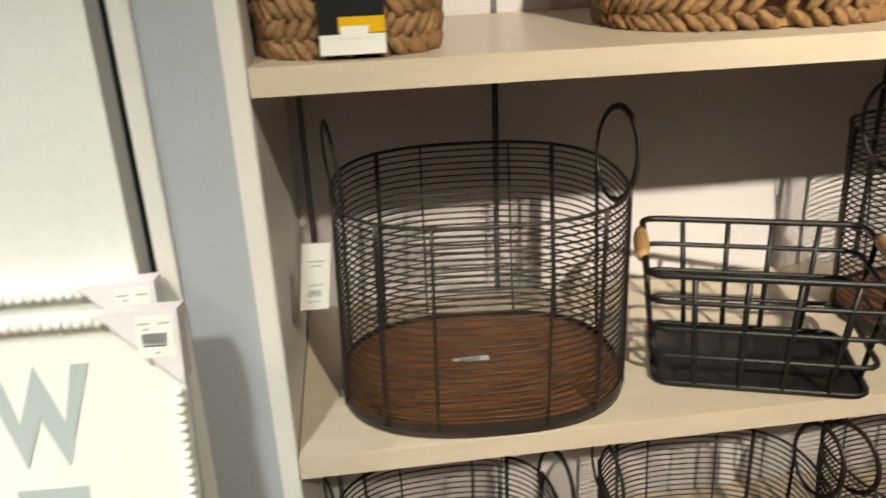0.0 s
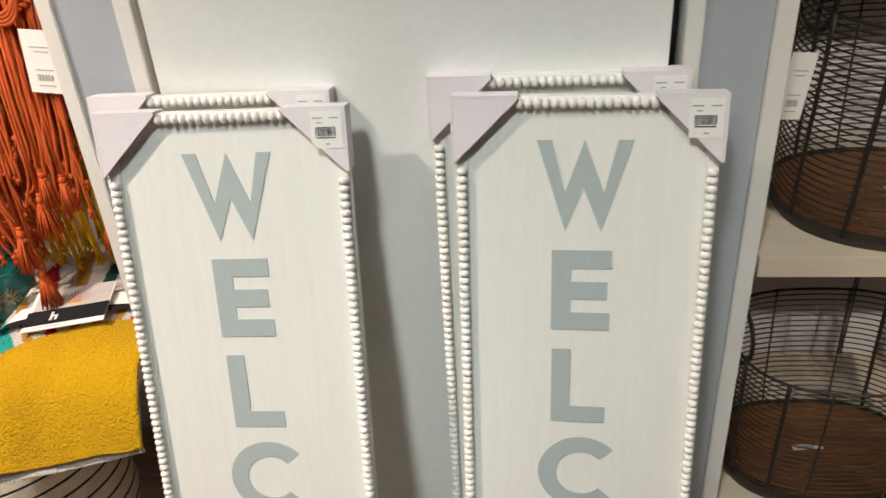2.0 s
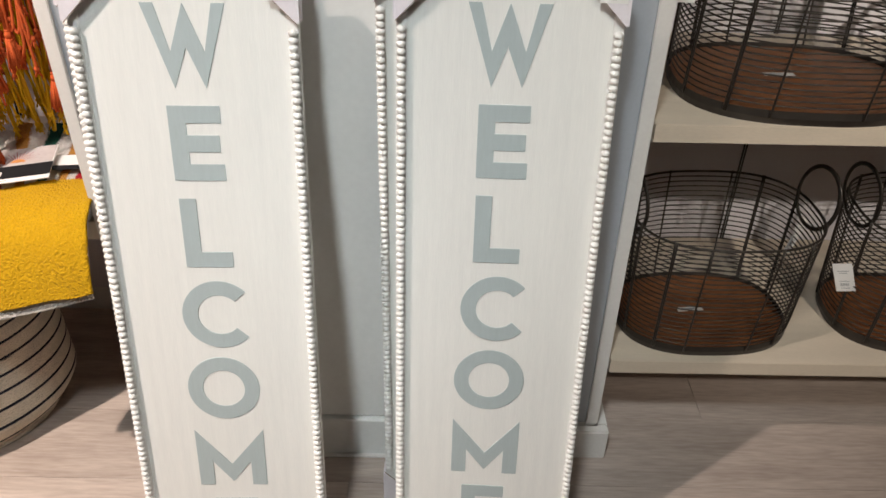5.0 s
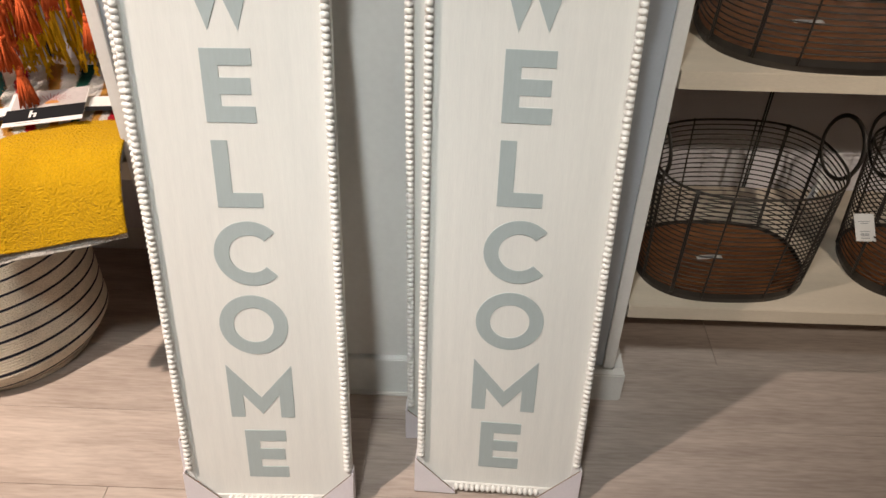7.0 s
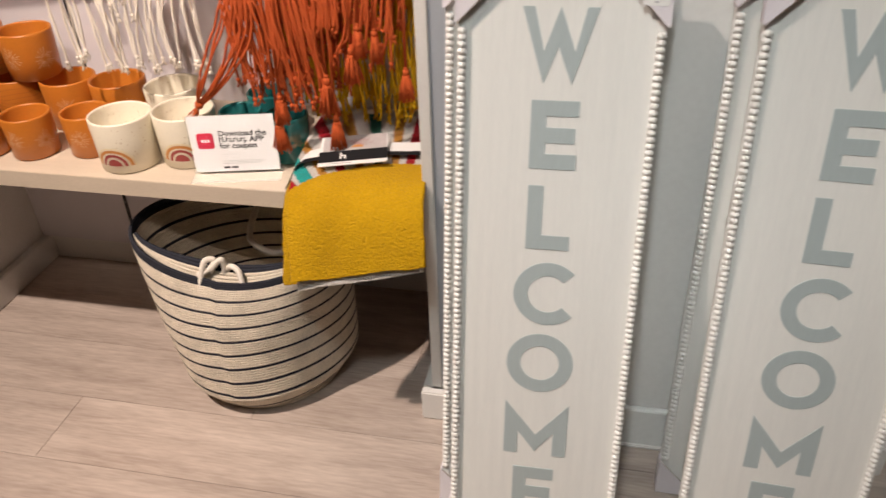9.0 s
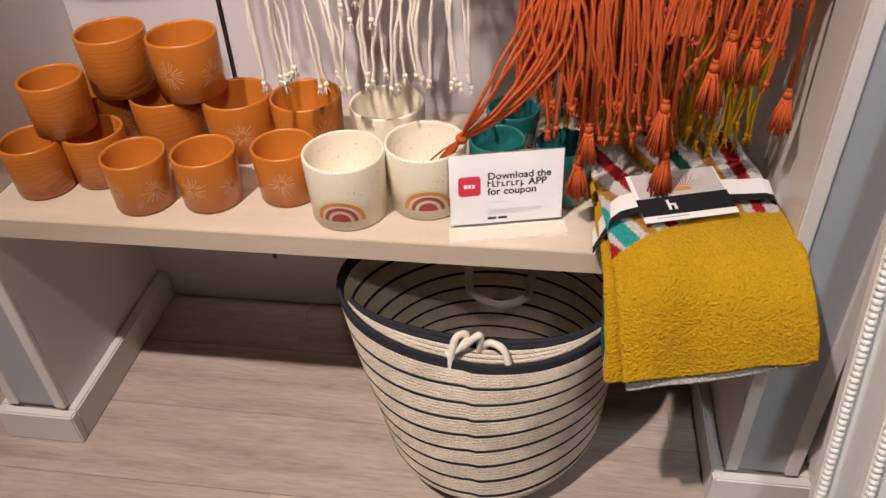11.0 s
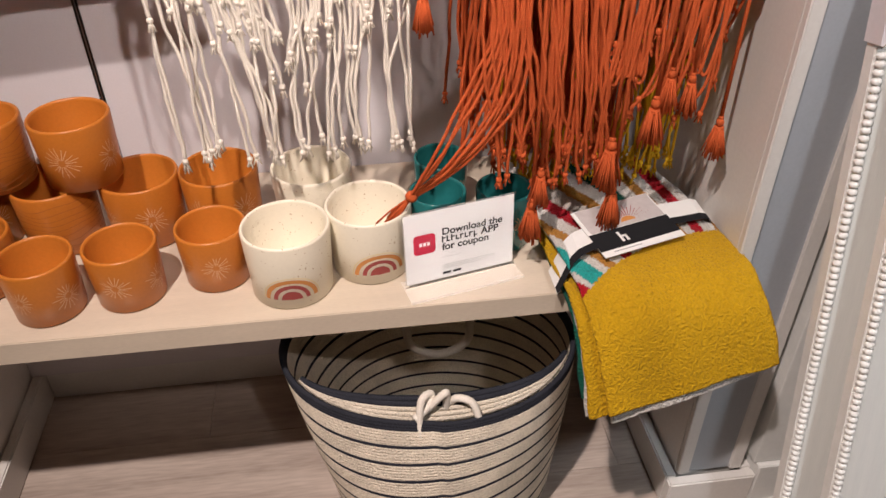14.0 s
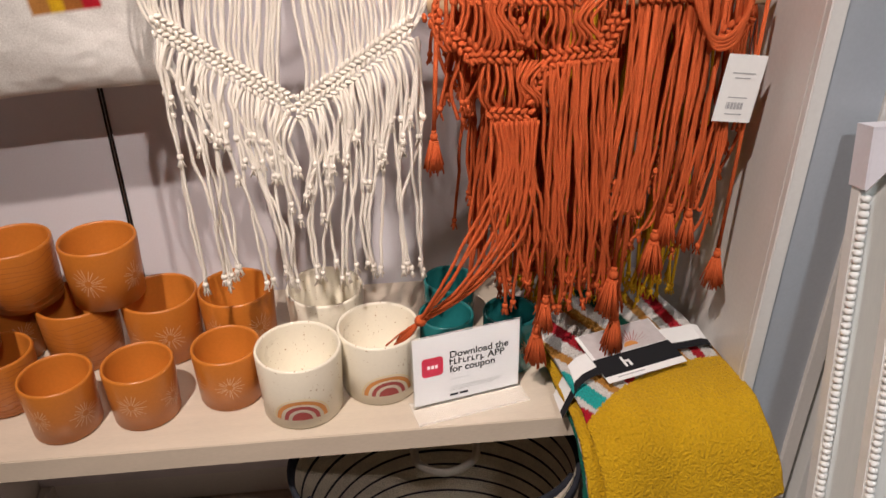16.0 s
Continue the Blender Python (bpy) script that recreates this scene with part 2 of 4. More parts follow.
    def data(self, name, mats, smooth=False):
        me = bpy.data.meshes.new(name)
        me.from_pydata(np.concatenate(self.v).tolist(), [], self.f)
        for m in mats if isinstance(mats, (list, tuple)) else [mats]:
            me.materials.append(m)
        me.polygons.foreach_set("material_index", self.m)
        if smooth:
            me.polygons.foreach_set("use_smooth", [True] * len(self.f))
        me.update()
        return me

    def part(self, name, mats, parent=None, label="", smooth=False):
        ob = new(name, self.data(name, mats, smooth))
        ob.parent = parent
        return tagged(ob, label)


def soften(ob, width=0.002, segments=2):
    """Rounds the edges of a mesh once."""
    bm = bmesh.new()
    bm.from_mesh(ob.data)
    bmesh.ops.recalc_face_normals(bm, faces=bm.faces)
    sharp = [e for e in bm.edges if len(e.link_faces) == 2 and e.calc_face_angle(0) > 0.6]
    bmesh.ops.bevel(bm, geom=sharp, offset=width, segments=segments, affect="EDGES", clamp_overlap=True)
    bm.to_mesh(ob.data)
    bm.free()
    return ob


def slab(name, x0, x1, y0, y1, z0, z1, mat, parent=None, bevel=0.002, label=""):
    ob = Mesh().box(x0, x1, y0, y1, z0, z1).part(name, mat, parent, label)
    return soften(ob, bevel) if bevel else ob


def thing(name, m, label, category, group=""):
    ob = new(name)
    ob.matrix_world = m
    ob.empty_display_size = 0.05
    return tagged(ob, label, category, group)


def smooth_path(ctrl, n=14):
    """A soft curve through the control points."""
    c = np.asarray(ctrl, float)
    s = np.linspace(0, len(c) - 1, n)
    out = []
    for x in s:
        i = min(int(x), len(c) - 2)
        t = x - i
        p0, p1, p2, p3 = c[max(i - 1, 0)], c[i], c[i + 1], c[min(i + 2, len(c) - 1)]
        out.append(0.5 * (2 * p1 + (p2 - p0) * t + (2 * p0 - 5 * p1 + 4 * p2 - p3) * t * t + (3 * p1 - p0 - 3 * p2 + p3) * t ** 3))
    return np.array(out)


# ---- setting ----
BACK, WALL, FRONT = 1.80, 1.825, 1.380
WEST, EAST, SOUTH, TOP = -8.0, 8.0, -10.0, 3.0
tagged(slab("floor", WEST, EAST, SOUTH, WALL + 0.12, -0.08, -0.004, M_FLOOR, bevel=0), "pale grey-brown wood-look vinyl plank floor", "floor", kind="structure")
FLOOR = bpy.data.objects["floor"]
tagged(slab("wall_north", WEST, EAST, WALL, WALL + 0.12, -0.004, TOP, M_WALL, bevel=0), "white painted back wall of the display bays", "wall", kind="structure")
tagged(slab("wall_south", WEST, EAST, SOUTH - 0.12, SOUTH, -0.08, TOP, M_CEIL, bevel=0), "plain grey painted store wall", "wall", kind="structure")
tagged(slab("wall_west", WEST - 0.12, WEST, SOUTH - 0.12, WALL + 0.12, -0.08, TOP, M_CEIL, bevel=0), "plain grey painted store wall", "wall", kind="structure")
tagged(slab("wall_east", EAST, EAST + 0.12, SOUTH - 0.12, WALL + 0.12, -0.08, TOP, M_CEIL, bevel=0), "plain grey painted store wall", "wall", kind="structure")
tagged(slab("ceiling", WEST - 0.12, EAST + 0.12, SOUTH - 0.12, WALL + 0.12, TOP, TOP + 0.1, M_CEIL, bevel=0), "plain grey painted ceiling", "ceiling", kind="structure")


def column(x0, label):
    """A wall column between bays: body, two edge strips round a sunk blue-grey face, and a plinth. 122 mm wide."""
    ob = thing("column", pose(x0, FRONT, 0), label, "column", "display wall columns")
    ob["kind"] = "structure"
    w, d = 0.122, WALL - 0.001 - FRONT
    slab("body", 0, w, 0.012, d, 0.0, TOP - 0.02, M_TRIM, ob, 0.0015)
    slab("edge_strip", 0, 0.021, 0, 0.0118, 0.080, TOP - 0.02, M_TRIM, ob, 0.0015)
    slab("edge_strip", w - 0.023, w, 0, 0.0118, 0.080, TOP - 0.02, M_TRIM, ob, 0.0015)
    slab("sunk_face", 0.0212, w - 0.0232, 0.006, 0.0119, 0.080, TOP - 0.02, M_BLUE, ob, 0, "blue-grey painted face")
    p = Mesh()
    p.box(-0.021, w + 0.021, -0.02, 0.0, 0, 0.078)
    p.box(-0.021, -0.0005, 0.0, d, 0, 0.078)
    p.box(w + 0.0005, w + 0.021, 0.0, d, 0, 0.078)
    soften(p.part("plinth", M_TRIM, ob), 0.003)
    return ob


column(-0.889, "white and blue-grey painted wall column with plinth")
column(-2.258, "white and blue-grey painted wall column with plinth")
column(-0.114, "white and blue-grey painted wall column with plinth")
column(1.312, "white and blue-grey painted wall column with plinth")

tagged(slab("wall_panel", -0.752, -0.131, 1.370, 1.42, 0.105, TOP - 0.02, M_PANEL, bevel=0.001), "smooth white laminate panel between two columns", "panel", kind="structure")
# near-black slab: the shade in the gaps beside the panel is its colour
tagged(slab("panel_backing", -0.7655, -0.1155, 1.422, WALL - 0.001, 0.0, TOP - 0.02, M_DARK, bevel=0), "black slab standing in for the shaded recess behind the white panel", "recess", kind="structure")
tagged(slab("baseboard", -0.745, -0.137, 1.360, 1.421, 0, 0.102, M_PANEL, bevel=0.002), "white painted baseboard under the panel", "baseboard", kind="structure")
tagged(slab("trim", -0.745, -0.137, 1.352, 1.3595, 0, 0.008, M_TRIM, bevel=0.002), "thin white floor bead along the baseboard", "trim", kind="structure")
for a, b in ((-2.1355, -0.8895), (0.0085, 1.3115)):
    tagged(slab("wallboard", a, b, BACK, WALL - 0.001, 0.078, TOP - 0.02, M_WALL, bevel=0.0015), "white painted wallboard at the back of a display bay", "wall", kind="structure")
    tagged(slab("baseboard", a + 0.0215, b - 0.0215, 1.811, WALL - 0.001, 0, 0.073, M_TRIM, bevel=0.002), "white painted baseboard at the bay's back wall", "baseboard", kind="structure")


def standard(x):
    ob = thing("shelf_standard", pose(x, BACK, 0), "thin black slotted steel shelf standard in the wall", "shelf standard", "shelf standards")
    ob["kind"] = "structure"
    slab("rail", -0.004, -0.0012, -0.003, 0, 0.146, 2.3, M_STD, ob, 0)
    slab("rail", 0.0012, 0.004, -0.003, 0, 0.146, 2.3, M_STD, ob, 0)
    slab("slot", -0.0011, 0.0011, -0.0012, 0, 0.146, 2.3, M_STEEL, ob, 0)
    return ob


for x in (-1.830, -1.205, 0.030, 0.339, 1.013):
    standard(x)


def shelf(x0, x1, y0, ztop, thick, label):
    ob = thing("shelf", pose(x0, y0, ztop - thick), label, "shelf", "display shelves")
    slab("board", 0, x1 - x0, 0.0012, BACK - 0.0035 - y0, 0, thick, M_SHELF, ob, 0.0012)
    slab("edge_band", 0, x1 - x0, 0, 0.0010, 0.0006, thick - 0.0006, M_SHELF, ob, 0)
    return ob


shelf(-2.1350, -0.8900, 1.393, 0.536, 0.037, "pale maple laminate display shelf with pots and towels")
for z in (1.213, 0.742, 0.258):
    shelf(0.0100, 1.3110, 1.374, z, 0.030, "pale maple laminate display shelf with baskets")


# ---- welcome signs ----
SW, SL, ST = 0.2965, 1.004, 0.018
STROKE = 0.0225


def letter_shape(ch):
    """Outline pieces of a letter, in x from its middle and z down from its top."""
    h = 0.105
    if ch == "W":
        w, s, hh = 0.0545, 0.0172, 0.109
        return [[(-w, 0), (-w + s, 0), (-0.0215, -0.062), (0.0, -0.0), (0.0235, -0.062), (w - s, 0), (w, 0), (0.021, -hh), (-0.0005, -0.0555), (-0.0205, -hh)]]
    if ch == "M":
        w, s, hh = 0.0545, 0.0235, 0.107
        return [[(-w, 0), (0.0, -0.066), (w, 0), (w, -hh), (w - s, -hh), (w - s, -0.060), (0.0, -0.100), (-w + s, -0.060), (-w + s, -hh), (-w, -hh)]]
    if ch == "E":
        w, s = 0.0355, 0.0235
        return [[(-w, 0), (w, 0), (w, -s), (-w + s, -s), (-w + s, -h / 2 + s / 2), (w - 0.004, -h / 2 + s / 2), (w - 0.004, -h / 2 - s / 2),
                 (-w + s, -h / 2 - s / 2), (-w + s, -h + s), (w, -h + s), (w, -h), (-w, -h)]]
    if ch == "L":
        w, s = 0.034, 0.0235
        return [[(-w, 0), (-w + s, 0), (-w + s, -h + s), (w, -h + s), (w, -h), (-w, -h)]]
    r0, r1, c = 0.0555, 0.0325, 0.0545
    a0, a1 = (0, 2 * math.pi) if ch == "O" else (math.radians(43), math.radians(317))
    k = 48
    arc = [a0 + (a1 - a0) * i / k for i in range(k + 1)]
    off = 0.0 if ch == "O" else 0.006
    return [[(r0 * math.cos(a) + off, -c + r0 * math.sin(a)), (r0 * math.cos(b) + off, -c + r0 * math.sin(b)),
             (r1 * math.cos(b) + off, -c + r1 * math.sin(b)), (r1 * math.cos(a) + off, -c + r1 * math.sin(a))] for a, b in zip(arc, arc[1:])]


BEAD = Mesh().ball((0, 0, 0), (0.0066, 0.0062, 0.0050), 10, 7).data("bead", M_BEAD, True)
BEADX = Mesh().ball((0, 0, 0), (0.0050, 0.0062, 0.0066), 10, 7).data("bead", M_BEAD, True)
PITCH = 0.00985


def corner_wrap(parent, sx, sz, x, z):
    """A folded cardboard protector over one corner."""
    leg = 0.074
    o = Mesh()
    o.prism([(x, z), (x - sx * leg, z), (x, z - sz * leg)], -0.0112, -0.0097)
    o.prism([(x + sx * 0.0002, z), (x + sx * 0.003, z), (x + sx * 0.003, z - sz * leg * 0.98), (x + sx * 0.0002, z - sz * leg * 0.98)], -0.0112, ST + 0.001)
    o.prism([(x - sx * leg * 0.98, z + sz * 0.0002), (x + sx * 0.003, z + sz * 0.0002), (x + sx * 0.003, z + sz * 0.003), (x - sx * leg * 0.98, z + sz * 0.003)], -0.0112, ST + 0.001)
    ob = o.part("corner_protector", M_CARD, parent, "white folded cardboard corner protector")
    e = Mesh()
    d = 0.0011
    e.prism([(x - sx * leg, z), (x - sx * (leg + d), z), (x, z - sz * (leg + d)), (x, z - sz * leg)], -0.0113, -0.0096)
    e.part("cut_edge", M_CARDEDGE, ob, "brown cut cardboard edge")
    return ob


def sign(m, label, with_letters=True):
    s = thing("welcome_sign", m, label, "sign", "welcome porch signs")
    hw = SW / 2
    slab("board", -hw + 0.013, hw - 0.013, 0.003, ST - 0.003, 0.013, SL - 0.013, M_SIGN, s, 0)
    for a in (-1, 1):
        slab("frame_rail", min(a * hw, a * (hw - 0.0145)), max(a * hw, a * (hw - 0.0145)), 0.0, ST, 0, SL, M_BEAD, s, 0.0012)
    for z in (0, SL - 0.0145):
        slab("frame_rail", -hw + 0.0146, hw - 0.0146, 0.0, ST, z, z + 0.0145, M_BEAD, s, 0.0012)
    for a in (-1, 1):
        k = int((SL - 0.15) / PITCH)
        for i in range(k):
            b = new("bead", BEAD)
            b.parent, b.location = s, (a * (hw - 0.0072), -0.0035, 0.076 + (i + 0.5) * PITCH)
    k = int((SW - 0.13) / PITCH)
    for z in (0.0072, SL - 0.0072):
        for i in range(k):
            b = new("bead", BEADX)
            b.parent, b.location = s, ((i + 0.5 - k / 2) * PITCH, -0.0035, z)
    for sx in (-1, 1):
        corner_wrap(s, sx, 1, sx * hw, SL)
        corner_wrap(s, sx, -1, sx * hw, 0)
    for ch, top in zip("WELCOME", (0.050, 0.183, 0.315, 0.444, 0.573, 0.706, 0.842)):
        o = Mesh()
        for piece in letter_shape(ch):
            o.prism([(x, SL - top + z) for x, z in piece], 0.0018, 0.0031)
        o.part("letter", M_LETTER, s, "grey painted letter " + ch)
    # price label on the upper corner
    lx, lz = hw - 0.038, SL - 0.002
    lab = slab("price_label", lx, lx + 0.036, -0.0121, -0.0115, lz - 0.043, lz, M_PAPER, s, 0)
    o = Mesh()
    rng = random.Random(4)
    x = lx + 0.005
    while x < lx + 0.029:
        w = rng.choice((0.0005, 0.0008, 0.0012))
        o.box(x, x + w, -0.0125, -0.0122, lz - 0.029, lz - 0.018)
        x += w + rng.choice((0.0005, 0.0008))
    o.box(lx + 0.006, lx + 0.028, -0.0125, -0.0122, lz - 0.0315, lz - 0.0302)
    o.part("barcode", M_INK, lab, "black barcode")
    for a, b, c in ((0.002, 0.014, 0.008), (0.022, 0.033, 0.008), (0.007, 0.013, 0.0135), (0.016, 0.021, 0.038)):
        Mesh().box(lx + a, lx + b, -0.0125, -0.0122, lz - c - 0.0007, lz - c + 0.0007).part("print_line", M_GREYINK, lab)
    return s


def leaning(x, y_bottom, lean, yaw=0.0):
    return pose(x, y_bottom, ST * math.sin(math.radians(lean)) + 0.003, -lean, 0, yaw)


sign(leaning(-0.6462, 1.0877, 12.35, 1.5), "white bead-framed sign with grey WELCOME, leaning in front")
sign(leaning(-0.676, 1.160, 10.8, 1.0), "white bead-framed welcome sign leaning behind another")
sign(leaning(-0.2360, 1.1276, 10.15, -2.48), "white bead-framed sign with grey WELCOME, leaning in front")
sign(leaning(-0.261, 1.254, 5.7, -0.4), "white bead-framed welcome sign leaning behind another")


# ---- wire baskets ----
def oval(a, p=2.6):
    c, s = math.cos(a), math.sin(a)
    return math.copysign(abs(c) ** (2 / p), c), math.copysign(abs(s) ** (2 / p), s)


def wire_basket(m, rxb, ryb, rxt, ryt, h, rings, handle, label, sticker=(-0.02, -0.02)):
    w = thing("wire_basket", m, label, "basket", "oval wire baskets")
    seg = 64
    angs = [2 * math.pi * i / seg for i in range(seg)]

    def loop(t, grow=0.0):
        z, rx, ry = 0.004 + h * t, rxb + (rxt - rxb) * t ** 0.8 + grow, ryb + (ryt - ryb) * t ** 0.8 + grow
        return [(rx * oval(a)[0], ry * oval(a)[1], z) for a in angs]

    o = Mesh()
    inner, outer = loop(0, -0.004), loop(0, -0.004)
    o.add([(x, y, 0.004) for x, y, _ in inner] + [(x, y, 0.016) for x, y, _ in outer],
          [tuple(range(seg))[::-1], tuple(range(seg, 2 * seg))] + [(i, (i + 1) % seg, seg + (i + 1) % seg, seg + i) for i in range(seg)])
    o.part("wooden_base", M_BASE, w, "dark brown stained wooden base")
    o = Mesh()
    band = [(x, y, 0.011) for x, y, _ in loop(0, 0.001)]
    o.tube(band, 0.01, 4, True, flat=(0.011, 0.002))
    o.part("base_band", M_WIRE, w, "dark metal band")
    for i in range(1, rings + 1):
        t = 0.06 + 0.94 * i / (rings + 1)
        Mesh().tube(loop(t), 0.0014, 5, True).part("wire", M_WIRE, w, smooth=True)
    Mesh().tube(loop(1.0), 0.0026, 6, True).part("rim", M_WIRE, w, smooth=True)
    for a in (20, 52, 75, 105, 128, 160, 200, 232, 255, 285, 308, 340):
        o = Mesh()
        r = math.radians(a)
        for d in (-0.012, 0.012):
            if a in (75, 105, 255, 285) and d > 0:
                continue
            pts = []
            for t in np.linspace(0.02, 1, 8):
                rx, ry = rxb + (rxt - rxb) * t ** 0.8 + 0.0025, ryb + (ryt - ryb) * t ** 0.8 + 0.0025
                c, s = oval(r + d)
                pts.append((rx * c, ry * s, 0.006 + h * t))
            o.tube(pts, 0.0019, 5)
        o.part("upright", M_WIRE, w, smooth=True)
    for sx in (-1, 1):
        pts = []
        for i in range(40):
            a = 2 * math.pi * i / 40
            pts.append((sx * (rxt - 0.003 + 0.004 * math.sin(a)) - 0.012 * math.cos(a), handle * math.cos(a), h + handle * 0.52 + handle * 1.2 * math.sin(a)))
        Mesh().tube(pts, 0.003, 6, True, flat=(0.0022, 0.0046)).part("ring_handle", M_WIRE, w, "round flat metal ring handle", smooth=True)
    o = Mesh()
    o.box(-0.026, 0.026, -0.006, 0.006, 0.0165, 0.0172)
    st = o.part("sticker", M_PAPER, w, "small white sticker")
    st.location, st.rotation_euler = (*sticker, 0), (0, 0, 0.08)
    Mesh().box(-0.018, 0.012, -0.003, 0.003, 0.0173, 0.0176).part("print_line", M_GREYINK, st)
    return w


def hang_tag(parent, x, y, z, rz, w=0.028, h=0.075, tilt=0.0):
    t = Mesh()
    t.box(-w / 2, w / 2, -0.0004, 0.0004, -h, 0)
    t = t.part("hang_tag", M_PAPER, parent, "white paper hang tag")
    t.location, t.rotation_euler = (x, y, z), (0, tilt, rz)
    o = Mesh()
    for i in range(11):
        o.box(-w * 0.24 + i * w * 0.042, -w * 0.24 + i * w * 0.042 + w * (0.014 + 0.014 * (i % 2)), -0.0009, -0.0005, -h * 0.80, -h * 0.70)
    for k, (za, wd) in enumerate(((0.26, 0.6), (0.33, 0.4), (0.62, 0.5), (0.87, 0.45))):
        o.box(-w * wd / 2, w * wd / 2, -0.0009, -0.0005, -h * za - 0.0011, -h * za)
    tagged(o.part("barcode", M_GREYINK, t), kind="stuff")
    return t


bk = wire_basket(pose(0.262, 1.530, 0.742, 0, 0, -3), 0.194, 0.152, 0.187, 0.182, 0.288, 27, 0.051, "large oval bronze wire basket with wooden base", (-0.012, 0.012))
hang_tag(bk, -0.205, -0.075, 0.245, 0.3, 0.036, 0.088, 0.12)
bk = wire_basket(pose(0.204, 1.512, 0.258, 0, 0, 2), 0.164, 0.118, 0.172, 0.140, 0.250, 21, 0.050, "small oval bronze wire basket with wooden base", (-0.015, 0.0))
hang_tag(bk, 0.19, 0.05, 0.2, 0.6, 0.03, 0.075, 0.5)
bk = wire_basket(pose(0.628, 1.520, 0.258, 0, 0, -4), 0.164, 0.118, 0.172, 0.140, 0.250, 21, 0.050, "small oval bronze wire basket with wooden base")
hang_tag(bk, -0.185, -0.05, 0.155, -0.5, 0.034, 0.06, -0.4)
wire_basket(pose(1.016, 1.520, 0.258, 0, 0, 5), 0.164, 0.118, 0.172, 0.140, 0.250, 21, 0.050, "small oval bronze wire basket with wooden base")
wire_basket(pose(1.046, 1.560, 0.742, 0, 0, 4), 0.196, 0.152, 0.194, 0.186, 0.288, 27, 0.053, "large oval bronze wire basket with wooden base")


def black_basket(m):
    b = thing("grid_basket", m, "black metal grid basket with wooden side grips", "basket")
    bx, by, tx, ty, h = 0.136, 0.088, 0.156, 0.106, 0.170

    def at(t, grow=0.0):
        return bx + (tx - bx) * t + grow, by + (ty - by) * t + grow

    def ring(t, lift=0.0, rad=0.02):
        x, y = at(t)
        pts = []
        for cx, cy, a0 in ((x, y, 0), (-x, y, 90), (-x, -y, 180), (x, -y, 270)):
            for a in (0, 30, 60, 90):
                q = math.radians(a0 + a)
                pts.append((cx - math.copysign(rad, cx) + rad * math.cos(q), cy - math.copysign(rad, cy) + rad * math.sin(q), 0.004 + h * t + lift))
        return pts

    pts = ring(0.0)
    k = len(pts)
    o = Mesh().add([(x, y, 0.001) for x, y, _ in pts] + [(x, y, 0.005) for x, y, _ in pts],
                   [tuple(range(k))[::-1], tuple(range(k, 2 * k))] + [(i, (i + 1) % k, k + (i + 1) % k, k + i) for i in range(k)])
    o.part("base_plate", M_BLACK, b)
    Mesh().tube(ring(1.0), 0.0050, 6, True).part("rim", M_BLACK, b, smooth=True)
    for t in (0.02, 0.28, 0.53, 0.77):
        Mesh().tube(ring(t), 0.0040, 6, True).part("grid_bar", M_BLACK, b, smooth=True)
    for sx in (-0.62, -0.2, 0.2, 0.62):
        for sy in (-1, 1):
            p0, p1 = at(0), at(1)
            Mesh().tube([(sx * p0[0], sy * p0[1], 0.004), (sx * p1[0], sy * p1[1], 0.004 + h)], 0.0040, 6).part("grid_bar", M_BLACK, b, smooth=True)
    for sy in (-0.45, 0.45):
        for sx in (-1, 1):
            p0, p1 = at(0), at(1)
            Mesh().tube([(sx * p0[0], sy * p0[1], 0.004), (sx * p1[0], sy * p1[1], 0.004 + h)], 0.0040, 6).part("grid_bar", M_BLACK, b, smooth=True)
    for sx in (-1, 1):
        pr = [(sx * (tx + 0.004), y, 0.004 + h + 0.001) for y in np.linspace(-0.05, 0.05, 9)]
        Mesh().tube(pr, [0.007, 0.0095, 0.0105, 0.011, 0.011, 0.011, 0.0105, 0.0095, 0.007], 12).part("grip", M_HANDLE, b, "light wooden grip", smooth=True)
    return b


black_basket(pose(0.648, 1.492, 0.742, 0, 0, -19))


